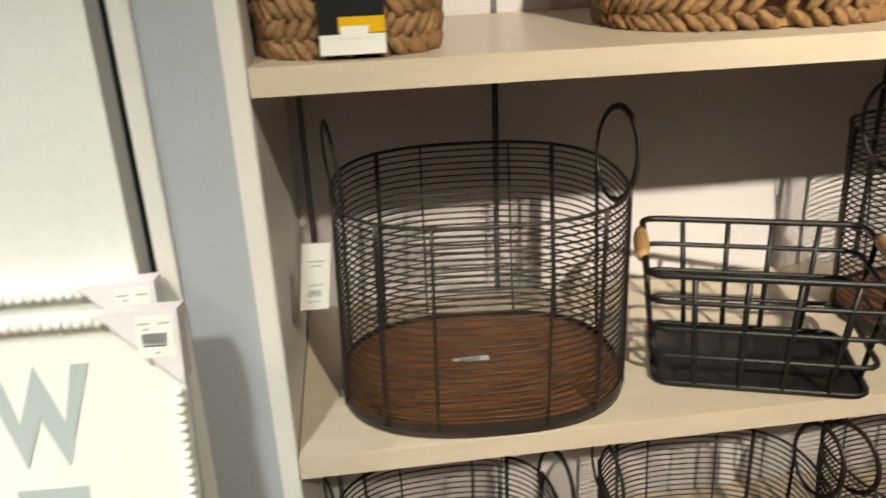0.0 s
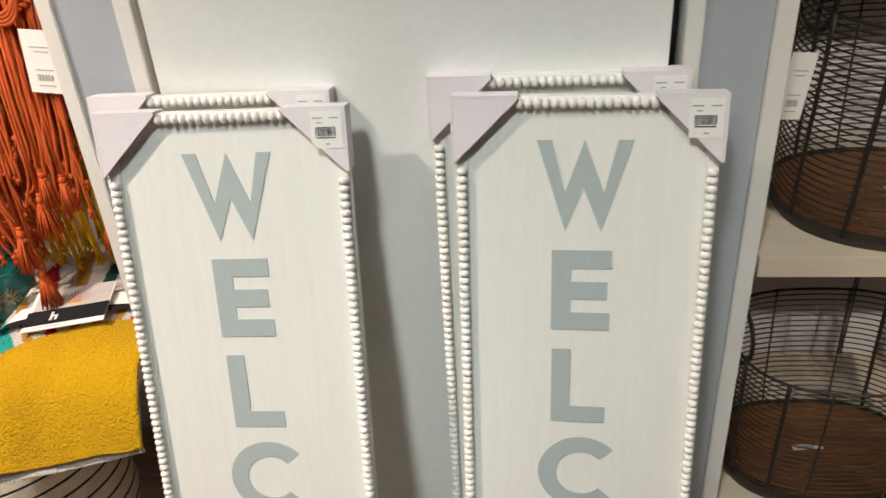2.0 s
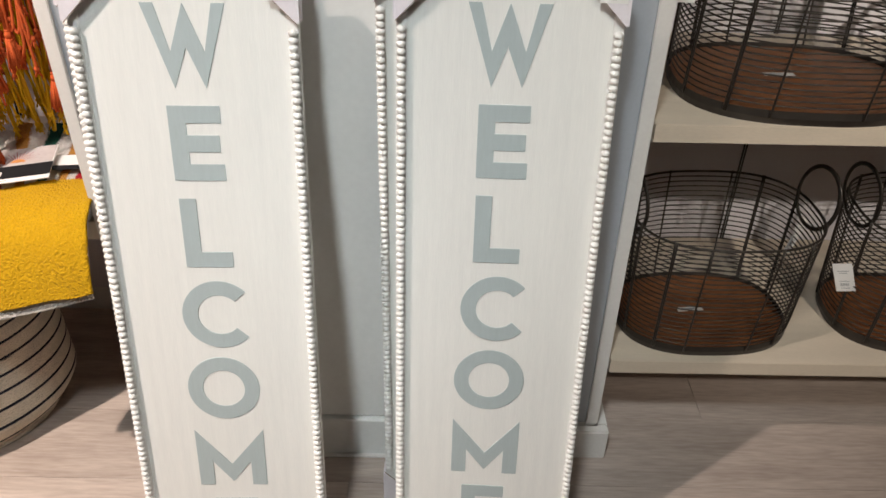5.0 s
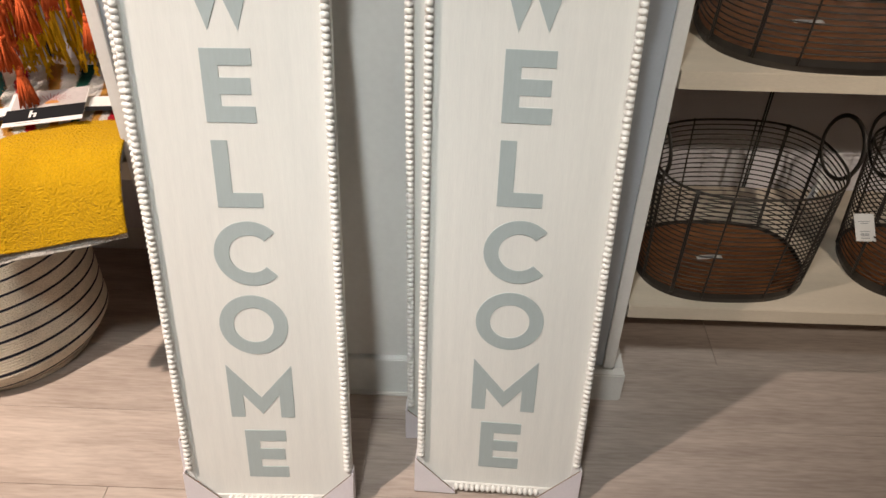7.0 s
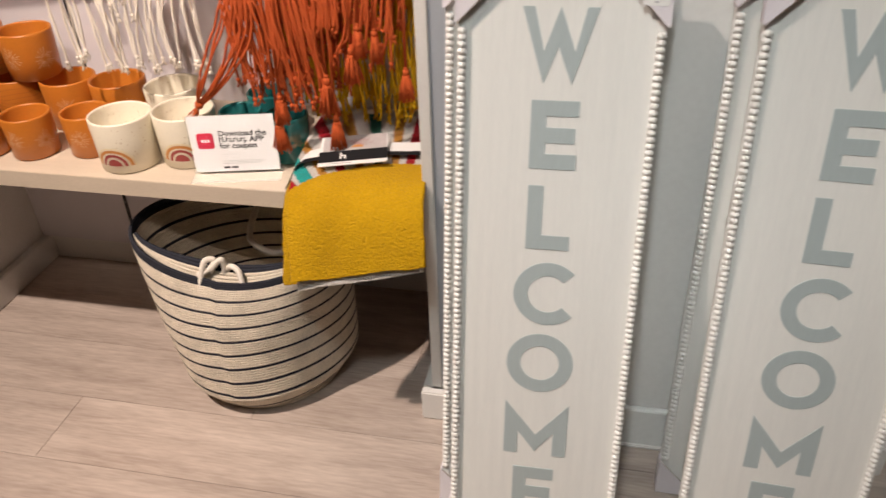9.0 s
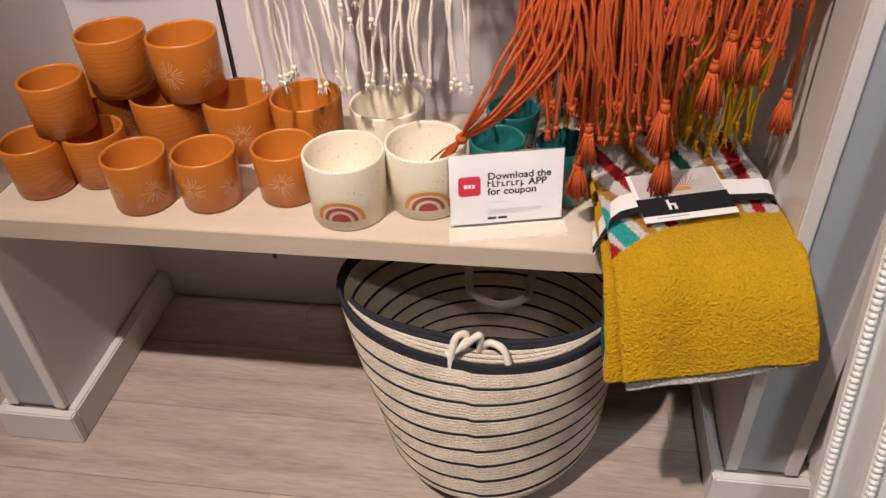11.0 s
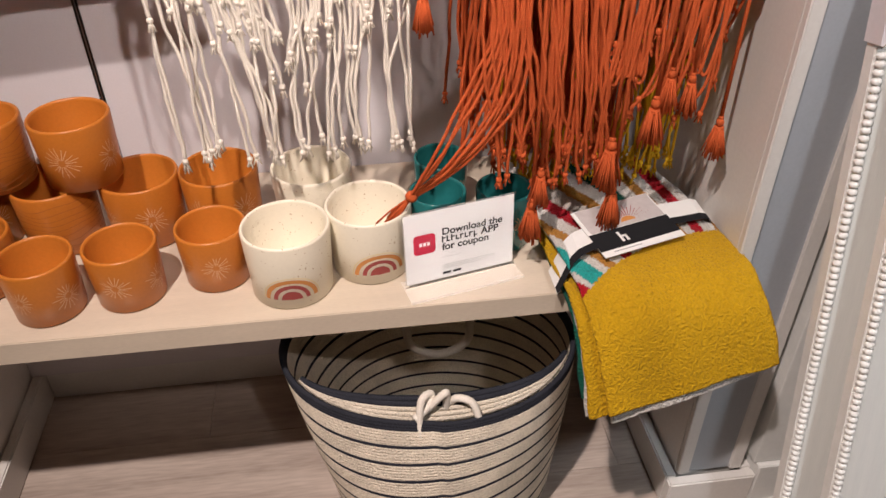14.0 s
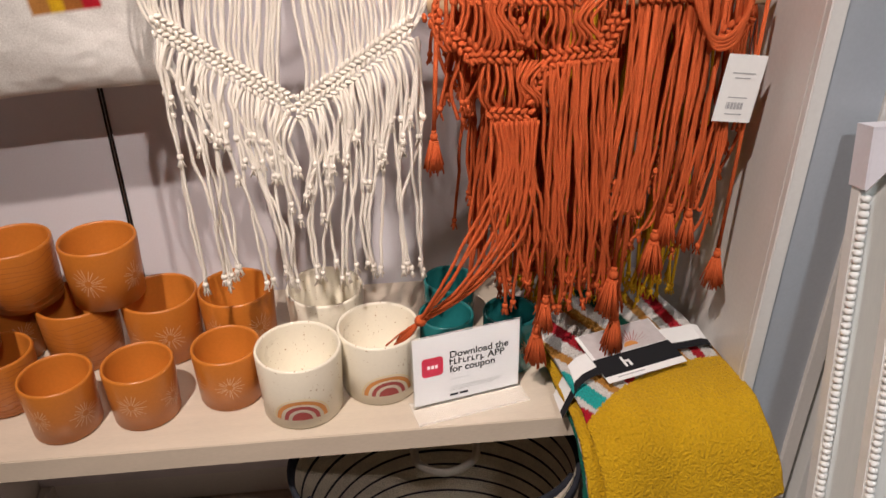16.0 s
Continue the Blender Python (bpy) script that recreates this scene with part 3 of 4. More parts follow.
# ---- seagrass baskets on the upper shelf ----
def seagrass_basket(m, rx, ry, h, label, p=3.2, card=False):
    s = thing("seagrass_basket", m, label, "basket", "woven seagrass baskets")
    rng = random.Random(int(rx * 1000))
    rows = int(h / 0.021)
    o = Mesh()
    ell = math.pi * (rx + ry)
    for r in range(rows):
        k = int(ell / 0.017)
        for i in range(k):
            a = 2 * math.pi * (i + 0.5 * (r % 2) + rng.uniform(-0.15, 0.15)) / k
            c, q = oval(a, p)
            c2, q2 = oval(a + 0.02, p)
            yaw = math.atan2(ry * (q2 - q), rx * (c2 - c))
            lean = (0.85 if r % 2 else -0.75) + rng.uniform(-0.25, 0.25)
            turn = Euler((0, -lean, yaw)).to_matrix()
            bulge = 1 + 0.03 * math.sin(math.pi * r / rows)
            o.ball((rx * c * bulge, ry * q * bulge, 0.0105 + r * 0.0205), (0.0190, 0.007 + rng.uniform(0, 0.003), 0.0068), 8, 5, 0, turn)
    o.part("woven_side", M_GRASS, s, smooth=True)
    o = Mesh()
    pts = [(rx * 0.95 * oval(2 * math.pi * i / 40, p)[0], ry * 0.95 * oval(2 * math.pi * i / 40, p)[1]) for i in range(40)]
    o.add([(x, y, 0.002) for x, y in pts] + [(x, y, 0.012) for x, y in pts], [tuple(range(40))[::-1], tuple(range(40, 80))] + [(i, (i + 1) % 40, 40 + (i + 1) % 40, 40 + i) for i in range(40)])
    o.part("woven_bottom", M_GRASS, s)
    if card:
        c = Mesh().box(-0.032, 0.035, -ry * 1.03 - 0.0125, -ry * 1.03 - 0.0105, 0.006, 0.14).part("product_card", M_INK, s, "black and white cardboard product card")
        Mesh().box(-0.032, 0.035, -ry * 1.03 - 0.0135, -ry * 1.03 - 0.0127, 0.006, 0.026).part("white_strip", M_PAPER, c)
        Mesh().box(-0.012, 0.035, -ry * 1.03 - 0.0135, -ry * 1.03 - 0.0127, 0.027, 0.043).part("yellow_picture", M_MUSTARD, c)
        Mesh().box(-0.010, 0.018, -ry * 1.03 - 0.0142, -ry * 1.03 - 0.0137, 0.022, 0.034).part("pale_picture", M_PAPER, c)
    return s


seagrass_basket(pose(0.115, 1.520, 1.213, 0, 0, 0), 0.098, 0.115, 0.17, "brown woven seagrass basket with black product card", card=True)
seagrass_basket(pose(0.612, 1.565, 1.213, 0, 0, -4), 0.175, 0.125, 0.19, "wide brown woven seagrass basket", 2.6)


# ---- flower pots ----
def pot_profile(r, h):
    rb, wall = r * 0.93, 0.0055
    return [(0.0005, 0.0), (rb * 0.9, 0.0), (rb, 0.003), (rb + (r - rb) * 0.5, h * 0.5), (r, h - 0.004), (r - 0.001, h - 0.001), (r - wall * 0.5, h), (r - wall + 0.001, h - 0.001),
            (r - wall, h - 0.005), (rb - wall + 0.001, 0.014), (rb - wall - 0.004, 0.009), (0.0005, 0.008)]


def on_pot(r, h, dx, z, proud=0.0003):
    rb = r * 0.93
    rad = rb + (r - rb) * z / h + proud
    a = -math.pi / 2 + dx / rad
    return rad * math.cos(a), rad * math.sin(a), z


def starburst(r, h, cx, cz, size, seed):
    rng, o = random.Random(seed), Mesh()
    for i in range(18):
        a = 2 * math.pi * i / 18 + rng.uniform(-0.1, 0.1)
        r0, r1, w = size * 0.2, size * rng.uniform(0.6, 1.0), 0.00046
        ca, sa = math.cos(a), math.sin(a)
        v = []
        for q in (r0, (r0 + r1) / 2, r1):
            for d in (-w, w):
                v.append(on_pot(r, h, cx + ca * q - sa * d, min(max(cz + sa * q + ca * d, 0.004), h - 0.006)))
        o.add(v, [(0, 1, 3, 2), (2, 3, 5, 4)])
    return o


def pot(name, m, r, h, mat, label, group, deco="", seed=0):
    p = thing(name, m, label, "flower pot", group)
    body = Mesh().lathe(pot_profile(r, h), 56).part("body", mat, p, smooth=True)
    if deco == "star":
        for k, (dx, dz) in enumerate(((0, 0.52), (1.25, 0.45), (-1.2, 0.5), (2.5, 0.5))):
            starburst(r, h, dx * r, dz * h, 0.024 * r / 0.05, seed * 7 + k).part("etched_starburst", M_ETCH, body, "pale etched starburst")
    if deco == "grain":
        # carving shown by thin darker strips: groove shade as colour, nothing cut in
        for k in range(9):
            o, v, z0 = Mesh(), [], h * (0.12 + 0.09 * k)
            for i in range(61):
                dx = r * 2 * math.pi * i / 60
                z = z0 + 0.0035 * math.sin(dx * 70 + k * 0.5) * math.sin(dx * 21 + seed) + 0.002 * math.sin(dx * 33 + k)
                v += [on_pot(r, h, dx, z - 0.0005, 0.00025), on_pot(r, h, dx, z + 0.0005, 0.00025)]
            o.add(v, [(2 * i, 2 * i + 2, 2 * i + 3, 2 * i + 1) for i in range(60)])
            o.part("carved_line", M_CARVE, body, "wavy strip painted in the shade of a carved groove")
    if deco == "rainbow":
        for (r0, r1, top), mm in zip(((0.0, 0.0150, 0.0155), (0.0205, 0.0265, 0.0265), (0.0320, 0.0385, 0.036), (0.0402, 0.0416, 0.0395)), (M_RB2, M_RB2, M_RB1, M_RB3)):
            o, k, v = Mesh(), 28, []
            for i in range(k + 1):
                a = math.pi * i / k
                for q in (r0, r1):
                    f = top / r1
                    v.append(on_pot(r, h, -math.cos(a) * q, 0.020 + math.sin(a) * q * f, 0.0004))
            o.add(v, [(2 * i, 2 * i + 2, 2 * i + 3, 2 * i + 1) for i in range(k)])
            o.part("rainbow_arc", mm, body, "painted rainbow arc")
    return p


SH = 0.536


def spot(x, y):
    """A place on the pot shelf."""
    u, v = -1.325 + 1.031 * (x + 1.333), 0.598 + 1.031 * (y - 0.586)
    return 1.012 * u + 0.0097 * v - 0.0264, 1.0117 * v - 0.0099 * u - 0.0024


SMALL, BIGP, MIDP = (0.0511, 0.092), (0.0609, 0.1102), (0.0582, 0.1052)
OL = "orange glazed clay pot with etched starbursts"
OG = "orange glazed clay pot with carved wavy lines"
n_pot = 0
for x, y, z, (r, h), rz in ((-1.830, 1.396, SH, SMALL, -20), (-1.725, 1.412, SH, SMALL, -6), (-1.609, 1.440, SH, SMALL, 8), (-1.930, 1.458, SH, SMALL, 30), (-2.012, 1.420, SH, SMALL, 60),
                            (-1.724, 1.562, SH, BIGP, 20), (-1.608, 1.566, SH, BIGP, 40), (-1.848, 1.560, SH, BIGP, 75), (-1.973, 1.578, SH, BIGP, 120),
                            (-1.917, 1.566, SH + 0.1102, MIDP, 80), (-1.794, 1.562, SH + 0.1102, MIDP, -8), (-1.968, 1.458, SH + 0.092, SMALL, 100)):
    n_pot += 1
    small = r < 0.055
    pot("flower_pot", pose(*spot(x, y), z, 0, 0, rz), r, h, M_ORANGE, ("small " if small else "large ") + (OG if n_pot in (4, 5, 8, 10, 12) else OL) + (" stacked on others" if z > SH else ""), "orange pots on the shelf", "grain" if n_pot in (4, 5, 8, 10, 12) else "star", n_pot)
for x, y, rz, deco in ((-1.503, 1.402, 2, "rainbow"), (-1.390, 1.440, 10, "rainbow"), (-1.470, 1.552, 150, "rainbow")):
    pot("flower_pot", pose(*spot(x, y), SH, 0, 0, rz), 0.0630, 0.1103, M_CREAM, "speckled cream ceramic pot with painted rainbow", "cream rainbow pots", deco)
for x, y in ((-1.288, 1.475), (-1.190, 1.472), (-1.272, 1.572)):
    pot("flower_pot", pose(*spot(x, y), SH, 0, 0, 30), 0.0440, 0.098, M_TEAL, "small teal glazed ceramic pot", "teal pots on the shelf", "star", 5)


# ---- coupon sign holder ----
def coupon(m):
    c = thing("sign_holder", m, "clear acrylic holder with white coupon sign", "sign holder")
    lean = -3
    card = Mesh().box(-0.084, 0.084, 0.0012, 0.0018, 0.006, 0.124).part("card", M_COUPON, c, "white printed coupon card")
    slab("acrylic_front", -0.086, 0.086, -0.0012, 0.0008, 0.003, 0.127, M_ACRYL, c, 0)
    f = Mesh()
    f.box(-0.088, 0.088, -0.034, 0.018, -0.001, 0.0014)
    f.box(-0.088, 0.088, -0.0345, -0.0325, -0.001, 0.0022)
    foot = f.part("acrylic_foot", M_CLEAR, c)
    foot.rotation_euler = (radians(-lean), 0, 0)
    x, z, r = -0.0665, 0.072, 0.0055
    pts = []
    s = 0.0165
    for cx, cz, a0 in ((s - r, s - r, 0), (-s + r, s - r, 90), (-s + r, -s + r, 180), (s - r, -s + r, 270)):
        pts += [(x + 0.012 + cx + r * math.cos(radians(a0 + a)), z + cz + r * math.sin(radians(a0 + a))) for a in (0, 30, 60, 90)]
    Mesh().prism(pts, 0.0009, 0.0011).part("app_icon", M_RED, card, "red rounded app icon")
    o = Mesh()
    o.box(x + 0.004, x + 0.0085, 0.00075, 0.00085, z - 0.003, z + 0.003)
    o.box(x + 0.0100, x + 0.0145, 0.00075, 0.00085, z - 0.003, z + 0.003)
    o.box(x + 0.0160, x + 0.0200, 0.00075, 0.00085, z - 0.003, z + 0.003)
    o.part("icon_mark", M_PAPER, card)
    for txt, tz, tx in (("Download the", 0.0815, -0.028), ("APP", 0.0685, 0.0325), ("for coupon", 0.0555, -0.028)):
        cu = bpy.data.curves.new("words", "FONT")
        cu.body, cu.size, cu.offset, cu.extrude = txt, 0.0162, 0.00030, 0.0001
        tmp = bpy.data.objects.new("words", cu)
        scene.collection.objects.link(tmp)
        bpy.context.view_layer.update()
        me = bpy.data.meshes.new_from_object(tmp.evaluated_get(bpy.context.evaluated_depsgraph_get()))
        bpy.data.objects.remove(tmp)
        me.materials.clear()
        me.materials.append(M_INK)
        w = new("words", me)
        w.parent, w.location, w.rotation_euler = card, (tx, 0.0009, tz), (radians(90), 0, 0)
    o = Mesh()
    for k in range(8):
        xx = -0.028 + 0.0070 * k
        tall = k in (0, 1, 2)
        o.box(xx, xx + 0.0020, 0.0008, 0.001, 0.0688 if k < 7 else 0.0655, 0.0795 if tall else 0.0768)
        o.box(xx, xx + 0.0054, 0.0008, 0.001, 0.0688 if k % 2 else 0.0748, 0.0708 if k % 2 else 0.0768)
    o.part("printed_name_bar", M_INK, card, "black bar in place of a name")
    o = Mesh()
    o.box(-0.028, 0.002, 0.0008, 0.001, 0.0425, 0.0429)
    for k in range(3):
        o.box(-0.028, 0.055 - 0.012 * (k == 2), 0.0008, 0.001, 0.0285 - k * 0.003, 0.0291 - k * 0.003)
    o.part("print_line", M_GREYINK, card)
    o = Mesh()
    o.box(-0.028, -0.015, 0.0008, 0.001, 0.0125, 0.0165)
    o.box(-0.012, 0.001, 0.0008, 0.001, 0.0125, 0.0165)
    o.part("badge", M_INK, card)
    for o in c.children_recursive:
        o.visible_shadow = o.name.split(".")[0] not in ("acrylic_front", "acrylic_foot")
    return c


coupon(pose(-1.2835, 1.449, SH + 0.0015, -3, 0, 13))


# ---- rope basket ----
def rope_basket(m):
    b = thing("rope_basket", m, "cream coiled rope basket with charcoal stripes", "basket")
    seg, coils = 96, 60

    def centre(t, a):
        """A place on the basket's wall: t from the floor up to the rim, a round it."""
        side = 0.152 + 0.046 * min(1.0, t / 0.13) ** 0.55
        rx, ry = side + 0.040 * t ** 1.2, side - 0.008 * t
        front = max(0.0, -math.sin(a)) ** 3
        dent = 0.040 * front * max(0.0, t - 0.45) ** 2 / 0.3
        wave = 0.005 * math.sin(3 * a + 4 * t)
        z = 0.006 + 0.378 * t - 0.038 * front * t ** 3 + 0.018 * math.sin(math.pi * min(t, 1.0)) * math.cos(a + 0.5) + 0.008 * t * math.cos(2 * a)
        return (rx + wave) * math.cos(a) - 0.019 * t, (ry + wave) * math.sin(a) + dent, z

    for i in range(coils):
        pts = [centre((i + 0.75 * (j / seg)) / coils, -math.pi / 2 + 2 * math.pi * j / seg) for j in range(seg)]
        dark = i % 6 == 3 or i >= coils - 2
        Mesh().tube(pts, 0.0046, 7, True).part("coil", M_NAVY if dark else M_ROPE, b, "charcoal rope coil" if dark else "cream rope coil", smooth=True)
    o = Mesh()
    for i in range(18):
        r = 0.004 + i * 0.0095
        o.tube([(r * math.cos(2 * math.pi * j / 40), r * math.sin(2 * math.pi * j / 40), 0.0056) for j in range(40)], 0.0054, 6, True)
    tagged(o.part("coil_bottom", M_ROPE, b, smooth=True), kind="stuff")
    # second, inner fold along the front rim
    for k, (mm, dz, dy) in enumerate(((M_NAVY, 0.016, 0.030), (M_NAVY, 0.010, 0.024), (M_ROPE, 0.003, 0.020), (M_ROPE, -0.005, 0.016), (M_ROPE, -0.012, 0.013))):
        pts = []
        for j in range(33):
            a = math.radians(-155 + 130 * j / 32)
            x, y, z = centre(1.0, a)
            lift = math.sin(math.pi * j / 32)
            pts.append((x * 0.96, y + dy * lift + 0.006, z + dz * lift))
        Mesh().tube(pts, 0.0055, 7).part("rim_fold", mm, b, smooth=True)
    # rope handles: a flopped one at the front, one at the back
    cx, cy, cz = centre(1.0, -math.pi / 2)
    h = Mesh()
    h.tube(smooth_path([(cx - 0.0354, cy - 0.008, cz - 0.0216), (cx - 0.0340, cy + 0.006, cz + 0.0086), (cx - 0.0272, cy + 0.020, cz + 0.0346), (cx - 0.0122, cy + 0.030, cz + 0.0324),
                        (cx - 0.0204, cy + 0.018, cz + 0.0158), (cx - 0.0422, cy + 0.004, cz + 0.0072)], 30), 0.0062, 9)
    h.tube(smooth_path([(cx - 0.0204, cy + 0.020, cz + 0.0086), (cx + 0.0027, cy + 0.020, cz + 0.0374), (cx + 0.0109, cy + 0.024, cz + 0.0360), (cx + 0.0095, cy + 0.026, cz + 0.0029)], 26), 0.0062, 9)
    h.tube(smooth_path([(cx + 0.0136, cy + 0.030, cz + 0.0072), (cx + 0.0272, cy + 0.022, cz + 0.0259), (cx + 0.0476, cy + 0.012, cz + 0.0245), (cx + 0.0571, cy + 0.002, cz + 0.0029), (cx + 0.0585, cy - 0.006, cz - 0.0187)], 26), 0.0062, 9)
    h.part("rope_handle", M_CORD, b, "thick cream cotton rope handle", smooth=True)
    h = Mesh()
    h.tube(smooth_path([(-0.058, 0.165, 0.335), (-0.052, 0.098, 0.312), (-0.044, 0.080, 0.284), (0.005, 0.074, 0.264), (0.054, 0.080, 0.282), (0.064, 0.098, 0.316), (0.070, 0.165, 0.340)], 34), 0.0078, 9)
    h.part("rope_handle", M_CORD, b, "thick cream cotton rope handle", smooth=True)
    return b


rope_basket(pose(-1.308, 1.492, 0.0, 0, 0, 0))


# ---- beach towels ----
def towel_colour(x, y, rng):
    """Dye of the sunburst towel at a place on the unrolled cloth: a yellow sun with coloured rays on white."""
    white = (0.80, 0.76, 0.72)
    yellow, red, ochre, green, aqua = (0.74, 0.425, 0.013), (0.48, 0.012, 0.025), (0.56, 0.26, 0.05), (0.012, 0.11, 0.075), (0.03, 0.45, 0.42)
    dx, dy = x + 0.865, y - 1.085
    rad = math.hypot(dx, dy)
    if rad < 0.325 + 0.003 * rng.random():
        return yellow
    a = math.degrees(math.atan2(dy, dx)) + rng.uniform(-0.25, 0.25)
    for mid, half, c in ((84.5, 1.3, green), (90.4, 1.3, ochre), (96.4, 1.4, red), (101.3, 1.2, ochre), (106.9, 1.4, green), (112.9, 1.3, ochre), (119.2, 1.5, red), (125.2, 1.3, ochre), (131.0, 2.2, aqua), (137.0, 2.2, red), (143, 2, ochre)):
        if abs(a - mid) < half:
            return c
    return white


def towel(lift, hem, x_mid, width, label, plain=None, seed=1, skew=0.0):
    """A folded towel lying on the shelf and drooping over its front edge; hem: how much it stops short, in metres."""
    t = thing("beach_towel", pose(x_mid - 0.024, 1.430, SH), label, "towel", "folded beach towels")
    rng = random.Random(seed)
    nu, nv, d = 130, 260, 0.053 - lift
    curve = smooth_path([(0, 1.196, 0.440), (0, 1.214, 0.478), (0, 1.240, 0.528), (0, 1.272, 0.572), (0, 1.312, 0.600), (0, 1.360, 0.609), (0, 1.45, 0.610), (0, 1.56, 0.606), (0, 1.65, 0.596)], 200)[:, 1:]
    tan = np.gradient(curve, axis=0)
    tan /= np.linalg.norm(tan, axis=1)[:, None]
    nrm = np.stack([-tan[:, 1], tan[:, 0]], 1)
    line = curve - nrm * d
    arc = np.r_[0, np.cumsum(np.linalg.norm(np.diff(curve, axis=0), axis=1))]
    mark = np.interp(1.40, curve[:, 0], arc)
    verts, cols = [], []
    for j in range(nv + 1):
        for i in range(nu + 1):
            u = width * (i / nu - 0.5)
            s0 = hem + 0.030 + 0.055 * u / width + 0.004 * noise.noise((u * 14, seed, 2.0))
            s = s0 + (arc[-1] - s0) * j / nv
            y, z = np.interp(s, arc, line[:, 0]), np.interp(s, arc, line[:, 1])
            ny, nz = np.interp(s, arc, nrm[:, 0]), np.interp(s, arc, nrm[:, 1])
            q = noise.noise((u * 14 + seed * 9, s * 11, seed)) * 0.0075 + noise.noise((u * 180, s * 180, 3)) * 0.0014
            q -= 0.004 * math.exp(-(0.5 - abs(i / nu - 0.5)) * 110)
            x = u + 0.004 * noise.noise((s * 20, i * 0.001, seed + 8.0)) - skew * (s - mark + 0.04)
            verts.append((x, y + ny * q - 1.40, z + nz * q - 0.555))
            cols.append((*(plain or towel_colour(x_mid + x, 1.40 + s - mark, rng)), 1))
    n = nu + 1
    faces = [(j * n + i, j * n + i + 1, (j + 1) * n + i + 1, (j + 1) * n + i) for j in range(nv) for i in range(nu)]
    o = Mesh().add(verts, faces)
    me = o.data("cloth", M_TERRY, True)
    at = me.color_attributes.new("dye", "FLOAT_COLOR", "POINT")
    at.data.foreach_set("color", np.array(cols).ravel())
    ob = new("cloth", me)
    ob.parent = t
    so = ob.modifiers.new("thick", "SOLIDIFY")
    so.thickness, so.offset = 0.0075, -1
    return t


YEL, OFFW, GRN = (0.71, 0.41, 0.013), (0.78, 0.74, 0.70), (0.012, 0.13, 0.09)
towel(0.0085, 0.030, -1.000, 0.240, "green backed beach towel folded over the shelf edge", GRN, 2, 0.04)
towel(0.0190, 0.006, -0.994, 0.248, "white beach towel folded over the shelf edge", OFFW, 3, 0.05)
towel(0.0305, 0.010, -0.999, 0.252, "yellow beach towel folded over the shelf edge", YEL, 4, 0.08)
towel(0.0410, 0.004, -0.987, 0.246, "white beach towel folded over the shelf edge", OFFW, 5, 0.13)
towel(0.0530, 0.018, -0.988, 0.256, "yellow sunburst beach towel with coloured rays", None, 6, 0.14)


def belly_band():
    """The paper band with a product card round the towels."""
    b = thing("towel_band", pose(-1.018, 1.434, SH + 0.060, 0, 0, 0), "white paper towel band with black strip and card", "label band")
    def strip(w0, w1, lift, mat, name, parent, label=""):
        v, k = [], 24
        for i in range(k + 1):
            u = -0.138 + 0.275 * i / k
            fall = -0.035 * max(0.0, abs(u) / 0.13 - 0.86) / 0.14
            for w in (w0, w1):
                v.append((u, w + 0.008 + 0.31 * u - 1.0 * u * u, lift + fall + 0.001 * math.sin(u * 60)))
        o = Mesh().add(v, [(2 * i, 2 * i + 2, 2 * i + 3, 2 * i + 1) for i in range(k)])
        return o.part(name, mat, parent, label)
    band = strip(-0.004, 0.048, 0.006, M_PAPER, "paper_band", b)
    strip(-0.008, 0.008, 0.0075, M_INK, "black_strip", band, "black printed strip")
    c = Mesh().box(-0.068, 0.062, -0.048, 0.058, 0.0, 0.0012).part("product_card", M_PAPER, b, "product card with a sunburst picture")
    c.location, c.rotation_euler = (-0.015, 0.012, 0.0115), (radians(4), radians(-3), radians(13))
    Mesh().box(-0.068, 0.062, -0.036, 0.002, 0.0013, 0.0018).part("black_field", M_INK, c)
    Mesh().box(-0.062, 0.060, 0.003, 0.057, 0.0013, 0.0017).part("grey_picture", material("picture_grey", (0.52, 0.47, 0.46), 0.5), c)
    o = Mesh()
    for i in range(17):
        a = math.pi * (i + 0.5) / 17
        ca, sa = math.cos(a), math.sin(a)
        r0, r1 = 0.014, 0.040 if i % 2 else 0.034
        o.add([(0.004 + ca * r0 - sa * 0.0007, 0.010 + sa * r0 * 0.9, 0.0021), (0.004 + ca * r0 + sa * 0.0007, 0.010 + sa * r0 * 0.9, 0.0021),
               (0.004 + ca * r1 + sa * 0.0007, 0.010 + sa * r1 * 0.9, 0.0021), (0.004 + ca * r1 - sa * 0.0007, 0.010 + sa * r1 * 0.9, 0.0021)], [(0, 1, 2, 3)])
    o.part("sunburst_print", M_RB2, c)
    o = Mesh().prism([(0.004 + 0.012 * math.cos(math.pi * i / 12), 0.011 + 0.010 * math.sin(math.pi * i / 12)) for i in range(13)], 0.0019, 0.0022)
    o.v = [np.array([(x, z, y) for x, y, z in vv]) for vv in o.v]
    o.part("sun_print", M_RB1, c)
    o = Mesh()
    o.box(-0.028, -0.024, -0.027, -0.006, 0.0019, 0.0022)
    o.box(-0.024, -0.016, -0.018, -0.014, 0.0019, 0.0022)
    o.box(-0.020, -0.016, -0.027, -0.014, 0.0019, 0.0022)
    o.part("printed_mark", M_PAPER, c)
    Mesh().box(-0.050, -0.005, -0.042, -0.0405, 0.0013, 0.0016).part("print_line", M_GREYINK, c)
    return b


belly_band()


